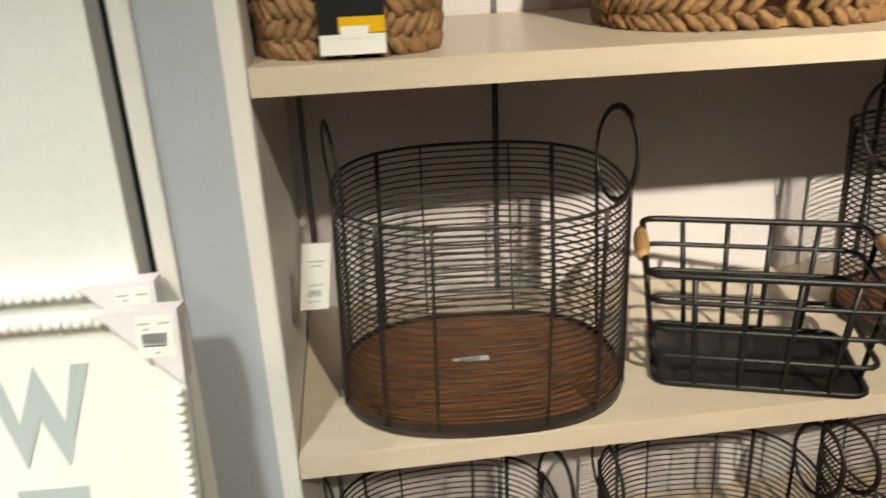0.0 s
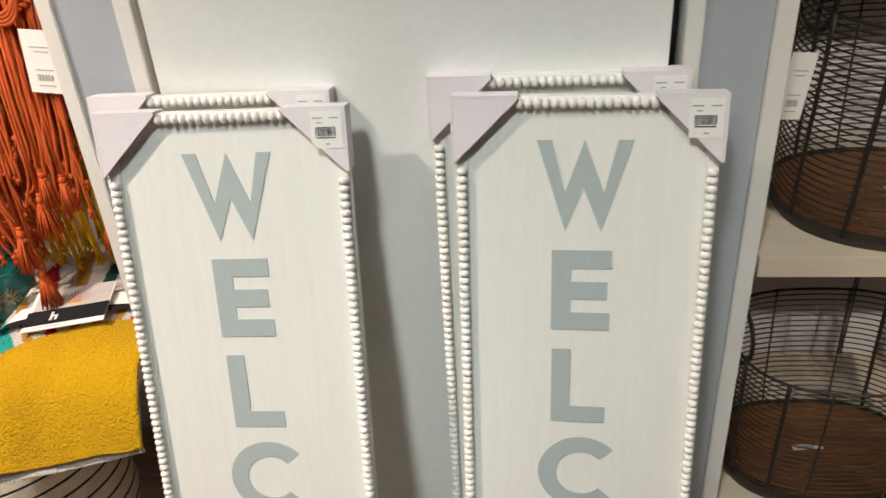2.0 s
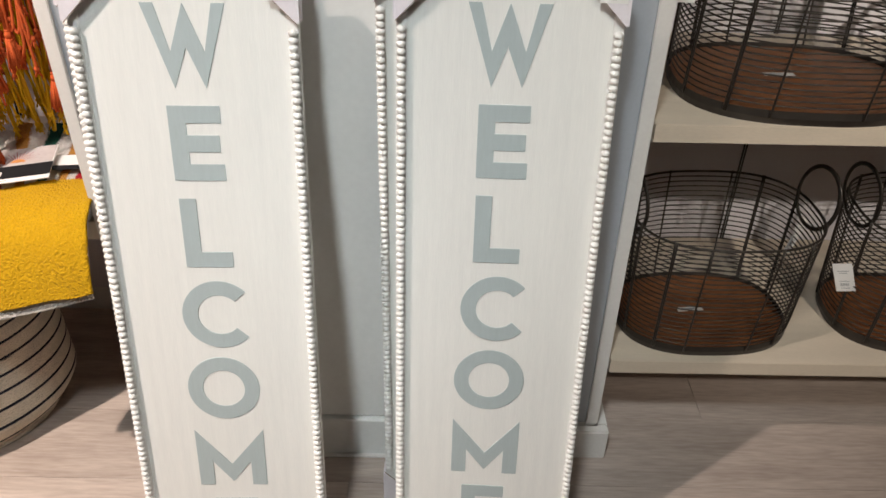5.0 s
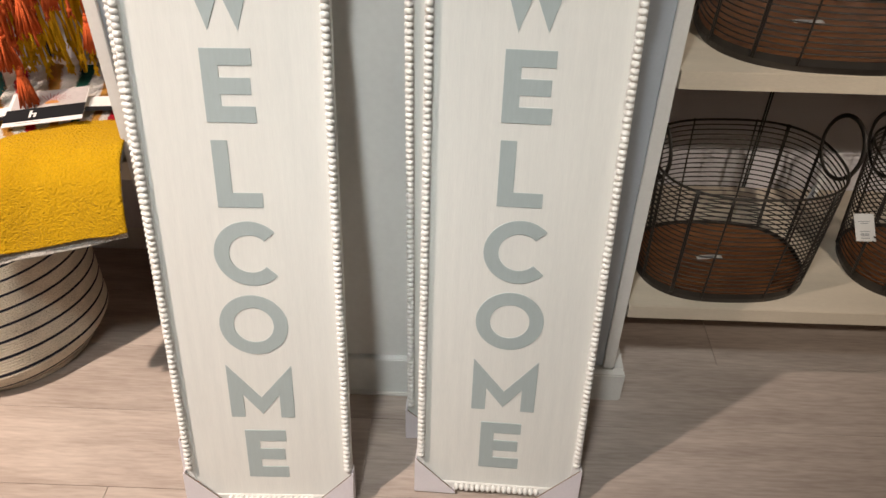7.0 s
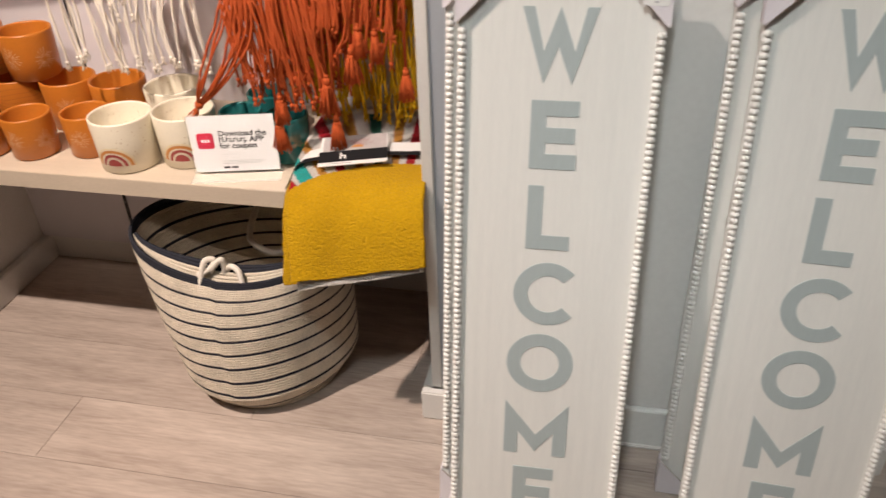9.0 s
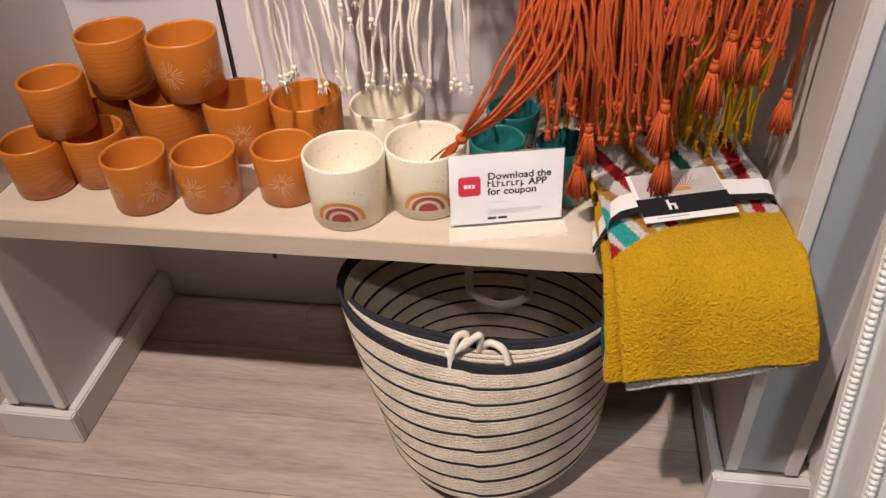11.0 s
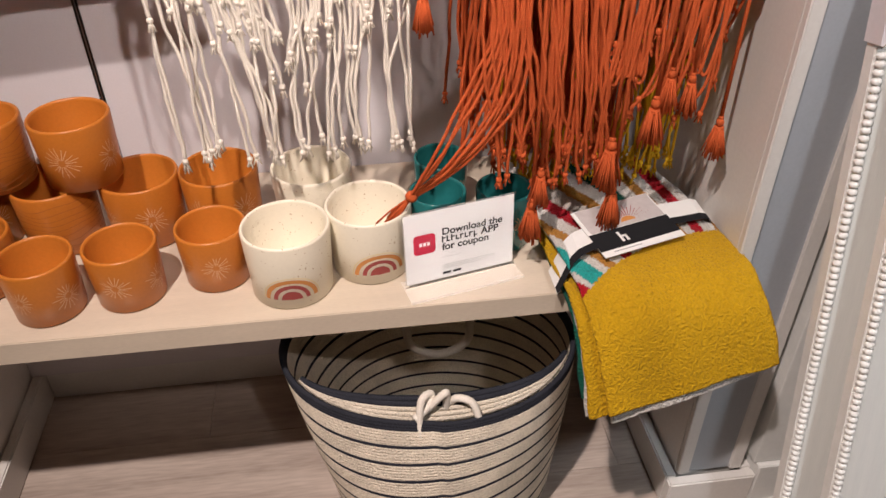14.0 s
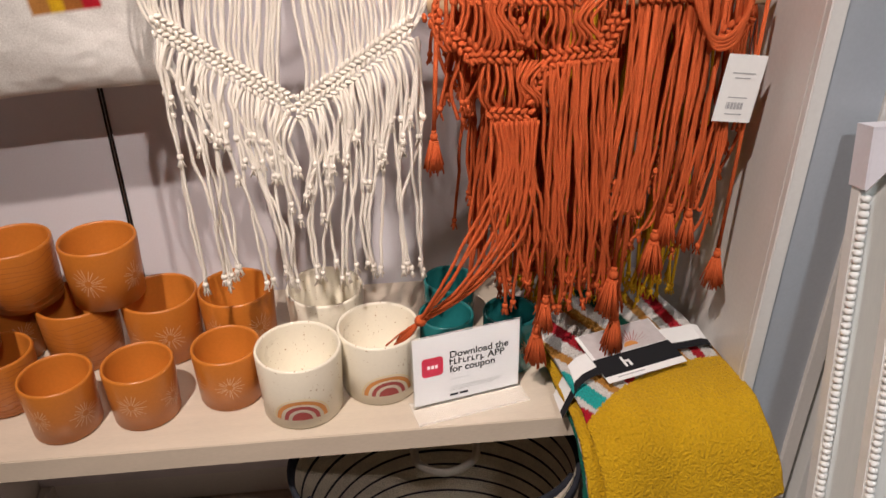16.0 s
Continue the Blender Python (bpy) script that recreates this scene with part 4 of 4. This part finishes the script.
# ---- macrame ----
def cord(o, ctrl, r, n=14, sides=6, knots=(), slot=0, jitter=0.0, rng=random):
    c = [(x + rng.uniform(-jitter, jitter), y + rng.uniform(-jitter, jitter) * 0.6, z) for x, y, z in ctrl]
    n = n + 10
    p = np.array(smooth_path(c, n))
    k, e = rng.uniform(0, 50), np.minimum(1, np.arange(n) / 4.0)
    for i in range(n):
        q = (k, p[i][2] * 26, 1.0)
        p[i][0] += e[i] * 0.0042 * noise.noise(q)
        p[i][1] += e[i] * 0.0030 * noise.noise((k + 9, p[i][2] * 26, 2.0))
    o.tube(p, r, sides, slot=slot)
    for k in knots:
        q = p[min(int(k * (n - 1)), n - 1)]
        o.ball(q, (r * 2.1, r * 2.0, r * 2.3), 7, 5, slot)
    return p


def tassel(parent, x, y, z, size, mat, seed=0):
    """A bound head with a skirt of threads that hangs from it; z is its top."""
    rng, o = random.Random(seed), Mesh()
    o.ball((x, y, z - size * 0.10), (size * 0.105, size * 0.105, size * 0.12), 8, 6)
    o.ball((x, y, z + size * 0.03), (size * 0.075, size * 0.075, size * 0.06), 7, 5)
    for k in range(2):
        o.tube([(x + size * 0.10 * math.cos(a), y + size * 0.10 * math.sin(a), z - size * (0.24 + 0.03 * k)) for a in np.linspace(0, 2 * math.pi, 10, endpoint=False)], size * 0.025, 5, True)
    for i in range(85):
        a, q = rng.uniform(0, 2 * math.pi), math.sqrt(rng.random())
        d0, d1 = size * 0.10 * q, size * 0.27 * q * rng.uniform(0.8, 1.15)
        end = z - size * rng.uniform(0.86, 1.10)
        o.tube([(x + d0 * math.cos(a), y + d0 * math.sin(a), z - size * 0.2), (x + (d0 + d1) / 2 * 1.02 * math.cos(a), y + (d0 + d1) / 2 * 1.02 * math.sin(a), z - size * 0.58),
                (x + d1 * math.cos(a), y + d1 * math.sin(a), end)], size * 0.019, 4)
    return o.part("tassel", mat, parent, smooth=True)


def frayed(o, x, y, z, size, rng, slot=0):
    """A knot with a frayed end under it."""
    o.ball((x, y, z), (size, size, size * 1.1), 7, 5, slot)
    for i in range(7):
        a = rng.uniform(0, 6.28)
        o.tube([(x, y, z), (x + size * 1.2 * math.cos(a), y + size * 1.2 * math.sin(a), z - size * rng.uniform(2.4, 3.4))], size * 0.24, 4, slot=slot)


def knot_band(o, a, b, rows, step, size, normal=(0, -1, 0)):
    """Rows of small cow-hitch knots along a line from a to b."""
    a, b, nrm = np.array(a, float), np.array(b, float), np.array(normal, float)
    d = b - a
    ln = np.linalg.norm(d)
    d /= ln
    up = np.cross(nrm, d)
    yaw = math.atan2(d[2], d[0])
    for r in range(rows):
        k = int(ln / step)
        for i in range(k):
            c = a + d * ((i + 0.5 * (r % 2)) * step) + up * ((r - (rows - 1) / 2) * size * 1.75)
            lean = 0.7 if r % 2 else -0.7
            turn = Euler((0, -(yaw + lean), 0)).to_matrix()
            o.ball(c, (size * 1.35, size * 0.95, size * 0.72), 7, 5, 0, turn)


def hanging(name, x0, x1, y, z_dowel, mat_dowel, label, at=(0.1210, -0.0586, -0.1594), size=1.117, r_dowel=0.008):
    h = thing("wall_hanging", pose(*at) @ Matrix.Scale(size, 4), label, "wall hanging", "macrame wall hangings")
    Mesh().tube([(x0, y, z_dowel), ((x0 + x1) / 2, y, z_dowel + 0.001), (x1, y, z_dowel)], r_dowel, 12).part("dowel", mat_dowel, h, "pale wooden dowel", smooth=True)
    return h


# metal arms on the wall that carry the hangings
def display_arm(x, z, y_end):
    a = thing("display_arm", pose(x, BACK - 0.0035, z), "brushed steel display arm on the wall standard", "display arm", "display arms")
    Mesh().tube([(0, 0, 0), (0, (y_end - BACK) * 0.97, 0.0), (0, y_end - BACK, 0.018)], 0.005, 8).part("rod", M_STEEL, a, smooth=True)
    slab("bracket", -0.012, 0.012, -0.004, 0, -0.04, 0.03, M_STEEL, a, 0.001)
    return a


display_arm(-1.091, 1.378, 1.400)
display_arm(-1.505, 1.410, 1.530)
display_arm(-1.895, 1.48, 1.62)


def cream_hanging():
    rng = random.Random(12)
    y, zd = 1.700, 1.30
    h = hanging("cream", -1.71, -1.26, y, zd, M_DOWEL, "cream cotton macrame wall hanging with knotted fringe", (-0.2516, 0.1063, 0.1852), 0.84)
    up = Mesh()
    up.tube([(-1.70, y, zd), (-1.485, y - 0.01, 1.462), (-1.27, y, zd)], 0.003, 6)
    apex, left, right = (-1.488, 0.938), (-1.678, 1.072), (-1.300, 1.062)

    def v_line(x):
        if x < apex[0]:
            t = (x - left[0]) / (apex[0] - left[0])
            return left[1] + (apex[1] - left[1]) * t
        t = (x - apex[0]) / (right[0] - apex[0])
        return apex[1] + (right[1] - apex[1]) * t

    for i in range(58):
        t = (i + 0.5) / 58
        x0 = -1.695 + 0.42 * t
        xb = left[0] + (right[0] - left[0]) * t
        zb = v_line(xb)
        pull = -0.022 if xb > apex[0] else 0.022
        cord(up, [(x0, y - 0.004, zd), (x0 + (xb - x0) * 0.2 - pull * 0.1, y - 0.006, zd - (zd - zb) * 0.45), (xb - pull * 0.9, y - 0.006, zb + 0.05), (xb, y - 0.006, zb + 0.004)], 0.0027, 12, jitter=0.003, rng=rng)
    up.part("upper_fringe", M_CORD, h, smooth=True)
    bd = Mesh()
    for off in (0.0, 0.021):
        knot_band(bd, (left[0], y - 0.010, left[1] + off), (apex[0], y - 0.010, apex[1] + off), 2, 0.0095, 0.0048)
        knot_band(bd, (apex[0], y - 0.010, apex[1] + off), (right[0], y - 0.010, right[1] + off), 2, 0.0095, 0.0048)
    tagged(bd.part("knotted_band", M_CORD, h, "V-shaped band of knots", smooth=True), kind="stuff")
    fr = Mesh()
    for i in range(76):
        t = (i + 0.5) / 76
        xb = left[0] + (right[0] - left[0]) * t
        zb = v_line(xb) - 0.008
        long = i % 5 in (0, 3)
        bow = (1 if xb > apex[0] else -1) * rng.uniform(0.004, 0.014)
        if long:
            ze = rng.uniform(0.636, 0.674)
            xs = xb + rng.uniform(-0.022, 0.022)
            zm = zb - rng.uniform(0.10, 0.16)
            p = cord(fr, [(xb, y - 0.008, zb), (xb + bow, y - 0.014, zb - 0.03), (xb + bow, y - 0.012, zm), (xs, y - 0.012 + rng.uniform(-0.012, 0.01), (zm + ze) / 2), (xs + rng.uniform(-0.012, 0.012), y - 0.012, ze)], 0.0029, 18, jitter=0.003, rng=rng,
                     knots=(0.42 + rng.uniform(-0.06, 0.06),))
        else:
            ze = zb - rng.uniform(0.06, 0.19)
            p = cord(fr, [(xb, y - 0.010, zb), (xb + bow, y - 0.018, zb - 0.028), (xb + bow * 1.1, y - 0.016, (zb + ze) / 2), (xb + rng.uniform(-0.008, 0.008), y - 0.016, ze)], 0.0029, 12, jitter=0.002, rng=rng)
        frayed(fr, *p[-1], 0.0054, rng)
    fr.part("fringe", M_CORD, h, "long knotted cord fringe", smooth=True)
    return h


cream_hanging()


def rust_hanging(y, x0, x1, zd, seed, z_low, z_high, label, front=False, mat=None, tassels=6, count=95):
    mat = mat or M_RUST
    rng = random.Random(seed)
    h = hanging("rust", x0, x1, y, zd, M_DOWEL, label)
    o = Mesh()
    mid = -1.085
    o.tube([(x0 + 0.015, y, zd), (mid, min(y + 0.0, 1.7), 1.38), (x1 - 0.015, y, zd)], 0.0026, 6)
    w = x1 - x0
    for i in range(count):
        t = (i + rng.uniform(0.1, 0.9)) / count
        x = x0 + 0.012 + (w - 0.03) * t
        ze = rng.uniform(1.0, 1.06) if x < -1.240 else rng.uniform(z_low, z_high) + (0.11 if x > -1.05 and mat is M_RUST else 0.0)
        yy = y - 0.008 - rng.uniform(0, 0.03)
        xs = x + rng.uniform(-0.02, 0.02)
        p = cord(o, [(x, yy, zd), (x + rng.uniform(-0.012, 0.012), yy - rng.uniform(0, 0.012), zd - (zd - ze) * 0.35), ((x + xs) / 2 + rng.uniform(-0.012, 0.012), yy - rng.uniform(0, 0.015), zd - (zd - ze) * 0.7), (xs, yy, ze)], 0.0022, 12, jitter=0.004, rng=rng)
        if rng.random() < 0.75:
            frayed(o, *p[-1], 0.0042, rng)
    o.part("fringe", mat, h, "long cord fringe", smooth=True)
    for k in range(tassels):
        x = x0 + 0.05 + (w - 0.10) * (k + 0.5) / max(tassels, 1) + rng.uniform(-0.02, 0.02)
        zt = z_low + rng.uniform(0.03, 0.09)
        st = Mesh()
        st.tube([(x, y - 0.034, zd), (x + 0.004, y - 0.036, (zd + zt) / 2), (x, y - 0.036, zt)], 0.0026, 6)
        st.part("tassel_cord", mat, h, smooth=True)
        tassel(h, x, y - 0.036, zt, rng.uniform(0.045, 0.058), mat, seed * 9 + k)
    return h


rust_hanging(1.500, -1.20, -0.916, 1.115, 31, 0.680, 0.745, "mustard yellow cotton macrame wall hanging hung behind", mat=M_MUSTARD, tassels=0, count=80)
rust_hanging(1.560, -1.285, -0.914, 1.20, 32, 0.76, 0.86, "rust orange cotton macrame wall hanging hung behind", tassels=0, count=130)
rust_hanging(1.412, -1.300, -0.908, 1.134, 34, 0.78, 0.88, "rust orange cotton macrame wall hanging on a dowel", tassels=0, count=44)
F = rust_hanging(1.428, -1.290, -0.925, 1.26, 33, 0.76, 0.86, "rust orange cotton macrame wall hanging with tassels", True, tassels=0, count=95)


def rust_front(h, y):
    """The knotted panels, loops and gathered bunch on the front hanging."""
    rng = random.Random(77)
    o = Mesh()
    yy = y - 0.046
    # knotted diagonals
    for a, b, rows in (((-1.303, 1.140), (-1.245, 1.084), 3), ((-1.263, 1.092), (-1.198, 1.089), 2), ((-1.199, 1.103), (-1.216, 1.143), 2), ((-1.237, 1.028), (-1.180, 1.023), 2),
                       ((-1.194, 1.040), (-1.170, 1.086), 2), ((-1.177, 1.086), (-1.098, 1.092), 3), ((-1.117, 1.099), (-1.091, 1.138), 3), ((-1.278, 1.153), (-1.137, 1.149), 2),
                       ((-1.290, 1.175), (-1.060, 1.180), 3), ((-0.981, 1.108), (-0.940, 1.132), 2), ((-1.075, 1.150), (-1.000, 1.150), 2)):
        knot_band(o, (a[0], yy, a[1]), (b[0], yy, b[1]), rows, 0.0088, 0.0042)
    tagged(o.part("knotted_panel", M_RUST, h, "panel of square knots", smooth=True), kind="stuff")
    o = Mesh()
    for xa, xb, za, zb, k in ((-1.290, -1.200, 1.170, 1.098, 16), (-1.243, -1.172, 1.085, 1.032, 13), (-1.190, -1.112, 1.150, 1.098, 13)):
        for i in range(k):
            t = i / (k - 1)
            x = xa + (xb - xa) * t
            cord(o, [(x, yy + 0.003, za), (x - 0.007 + 0.012 * math.sin(t * 5), yy - 0.002, za * 0.6 + zb * 0.4), (x - 0.006 * math.cos(t * 6), yy - 0.001, za * 0.25 + zb * 0.75), (x + 0.003, yy + 0.003, zb)], 0.0021, 10, jitter=0.0015, rng=rng)
    for xa, xb, za, k in ((-1.232, -1.182, 1.020, 12), (-1.175, -1.095, 1.085, 24)):
        for i in range(k):
            x = xa + (xb - xa) * i / (k - 1)
            ze = rng.uniform(0.755, 0.83)
            p = cord(o, [(x, yy, za), (x + rng.uniform(-0.004, 0.004), yy - 0.005, za - 0.06), (x + 0.012 + rng.uniform(-0.012, 0.010), yy - rng.uniform(0, 0.008), 0.88), (x + 0.014 + rng.uniform(-0.018, 0.018), yy + 0.006, ze)], 0.0022, 14, jitter=0.002, rng=rng)
            frayed(o, *p[-1], 0.0042, rng)
    o.part("panel_fringe", M_RUST, h, smooth=True)
    # long straight strands at the other side
    o = Mesh()
    for i in range(34):
        x = -1.085 + 0.140 * i / 33 + rng.uniform(-0.004, 0.004)
        ze = rng.uniform(0.83, 0.95)
        p = cord(o, [(x, yy + 0.008, 1.20), (x - 0.004 + rng.uniform(-0.008, 0.008), yy, 1.05), (x - 0.014 + rng.uniform(-0.006, 0.006), yy - 0.004, 0.90), (x - 0.02 + rng.uniform(-0.012, 0.012), yy, ze)], 0.0022, 12, jitter=0.002, rng=rng)
        frayed(o, *p[-1], 0.0042, rng)
    for k in range(4):
        cord(o, [(-1.030 + 0.004 * k, yy - 0.006, 1.20), (-1.018 + 0.004 * k, yy - 0.014, 1.140 - 0.004 * k), (-0.994, yy - 0.016, 1.108 - 0.004 * k), (-0.966, yy - 0.014, 1.124 - 0.004 * k), (-0.945 - 0.003 * k, yy - 0.006, 1.20)], 0.0026, 18, rng=rng)
    o.part("side_fringe", M_RUST, h, smooth=True)
    # bunch pulled aside onto a pot
    o = Mesh()
    for i in range(9):
        t = i / 8 - 0.5
        g = rng.uniform(-0.006, 0.006)
        cord(o, [(-1.206 + 0.05 * t, yy - 0.003, 1.018), (-1.204 + 0.040 * t, yy - 0.006, 0.960), (-1.222 + 0.060 * t + g, yy - 0.006, 0.880), (-1.268 + 0.036 * t + 2 * g, yy - 0.004 + g, 0.800), (-1.318 + 0.010 * t, yy + 0.010, 0.745)], 0.0022, 14, rng=rng)
    o.ball((-1.318, yy + 0.010, 0.745), (0.0085, 0.008, 0.008), 8, 6)
    for i in range(26):
        a, q = rng.uniform(0, 6.28), math.sqrt(rng.random()) * 0.013
        o.tube([(-1.318, yy + 0.010, 0.745), (-1.336 + q * math.cos(a) * 0.7, yy + 0.016 + q * 0.4 * math.sin(a), 0.724 + q * math.sin(a) * 0.5), (-1.352 + q * math.cos(a), yy + 0.020 + q * 0.4 * math.sin(a), 0.703 + 0.6 * q * math.sin(a))], 0.0013, 4)
    o.part("gathered_tail", M_RUST, h, "bunch of cords ending in a tassel", smooth=True)
    for k, (x, zt, s) in enumerate(((-1.167, 0.735, 0.058), (-1.158, 0.780, 0.050), (-1.063, 0.748, 0.056), (-1.072, 0.814, 0.064), (-1.025, 0.866, 0.058), (-0.938, 0.834, 0.050), (-1.300, 1.010, 0.045), (-1.011, 0.902, 0.050), (-0.985, 0.894, 0.048))):
        Mesh().tube([(x + 0.006, yy + 0.004, 1.16), (x + 0.002, yy - 0.004, (1.11 + zt) / 2), (x, yy - 0.006, zt)], 0.0026, 6).part("tassel_cord", M_RUST, h, smooth=True)
        tassel(h, x, yy - 0.006, zt, s, M_RUST, 300 + k)
    # price tag
    t = hang_tag(h, -0.950, yy - 0.012, 1.087, 0.0, 0.046, 0.078, 0.10)
    t.name = "price_tag"
    Mesh().tube([(-0.950, yy - 0.011, 1.083), (-0.947, yy - 0.006, 1.125)], 0.0008, 4).part("tag_string", M_INK, h)


rust_front(F, 1.405)


# ---- cushion ----
def cushion():
    c = thing("cushion", pose(-1.900, 1.665, 1.168, 0, -5, 0), "white canvas cushion with coloured stripe embroidery hung up", "cushion")
    n, half, verts, cols = 70, 0.21, [], []
    bars = ((0.45, 0.20, 0.05), (0.70, 0.42, 0.015), (0.36, 0.13, 0.03), (0.50, 0.015, 0.03))
    for side in (-1, 1):
        for j in range(n + 1):
            for i in range(n + 1):
                u, v = 2 * i / n - 1, 2 * j / n - 1
                e = (1 - u ** 4) * (1 - v ** 4)
                t = 0.040 * max(e, 0) ** 0.45
                q = noise.noise((u * 3, v * 3, side)) * 0.006 * e + noise.noise((u * 9, v * 14, side + 4)) * 0.0022
                pinch = 1 - 0.05 * (1 - u * u) * abs(v) ** 3
                verts.append((half * u * (1 - 0.04 * (1 - v * v) * u * u), side * (t + q * (1 if side < 0 else -1)), half * v * pinch))
                cx, cz = verts[-1][0], verts[-1][2]
                k = (cx - 0.058) / 0.0215
                col = bars[int(k)] if side < 0 and 0 <= k < 4 and -0.088 < cz < 0.09 else (0.80, 0.78, 0.74)
                cols.append((*col, 1))
    m, f = n + 1, []
    for s in range(2):
        b = s * m * m
        for j in range(n):
            for i in range(n):
                q = (b + j * m + i, b + j * m + i + 1, b + (j + 1) * m + i + 1, b + (j + 1) * m + i)
                f.append(q if s == 0 else q[::-1])
    me = Mesh().add(verts, f).data("cover", M_LINEN, True)
    at = me.color_attributes.new("dye", "FLOAT_COLOR", "POINT")
    at.data.foreach_set("color", np.array(cols).ravel())
    ob = new("cover", me)
    ob.parent = c
    Mesh().tube([(-0.02, 0, 0.195), (0.0, -0.012, 0.318), (0.03, 0, 0.195)], 0.003, 6).part("hanging_loop", M_CORD, c)
    return c


cushion()


# ---- floor planks ----
def planks():
    length, width, gap = 1.22, 0.182, 0.0005
    me = Mesh().box(gap, length - gap, gap, width - gap, -0.004, 0.0)
    me = me.data("plank", M_FLOOR)
    tmp = bpy.data.objects.new("tmp", me)
    soften(tmp, 0.0004, 1)
    bpy.data.objects.remove(tmp)
    rng = random.Random(3)
    y, row = 1.292 - 23 * width, 0
    while y < WALL:
        x = -4.0 - (0.62 if row % 3 == 0 else (0.21 if row % 3 == 1 else 0.95))
        if abs(y - (1.292 - width)) < 0.01:
            x = -1.706 - 2 * length
        while x < 3.2:
            p = new("plank", me)
            p.parent, p.location = FLOOR, (x, y, 0)
            x += length
        y += width
        row += 1


planks()
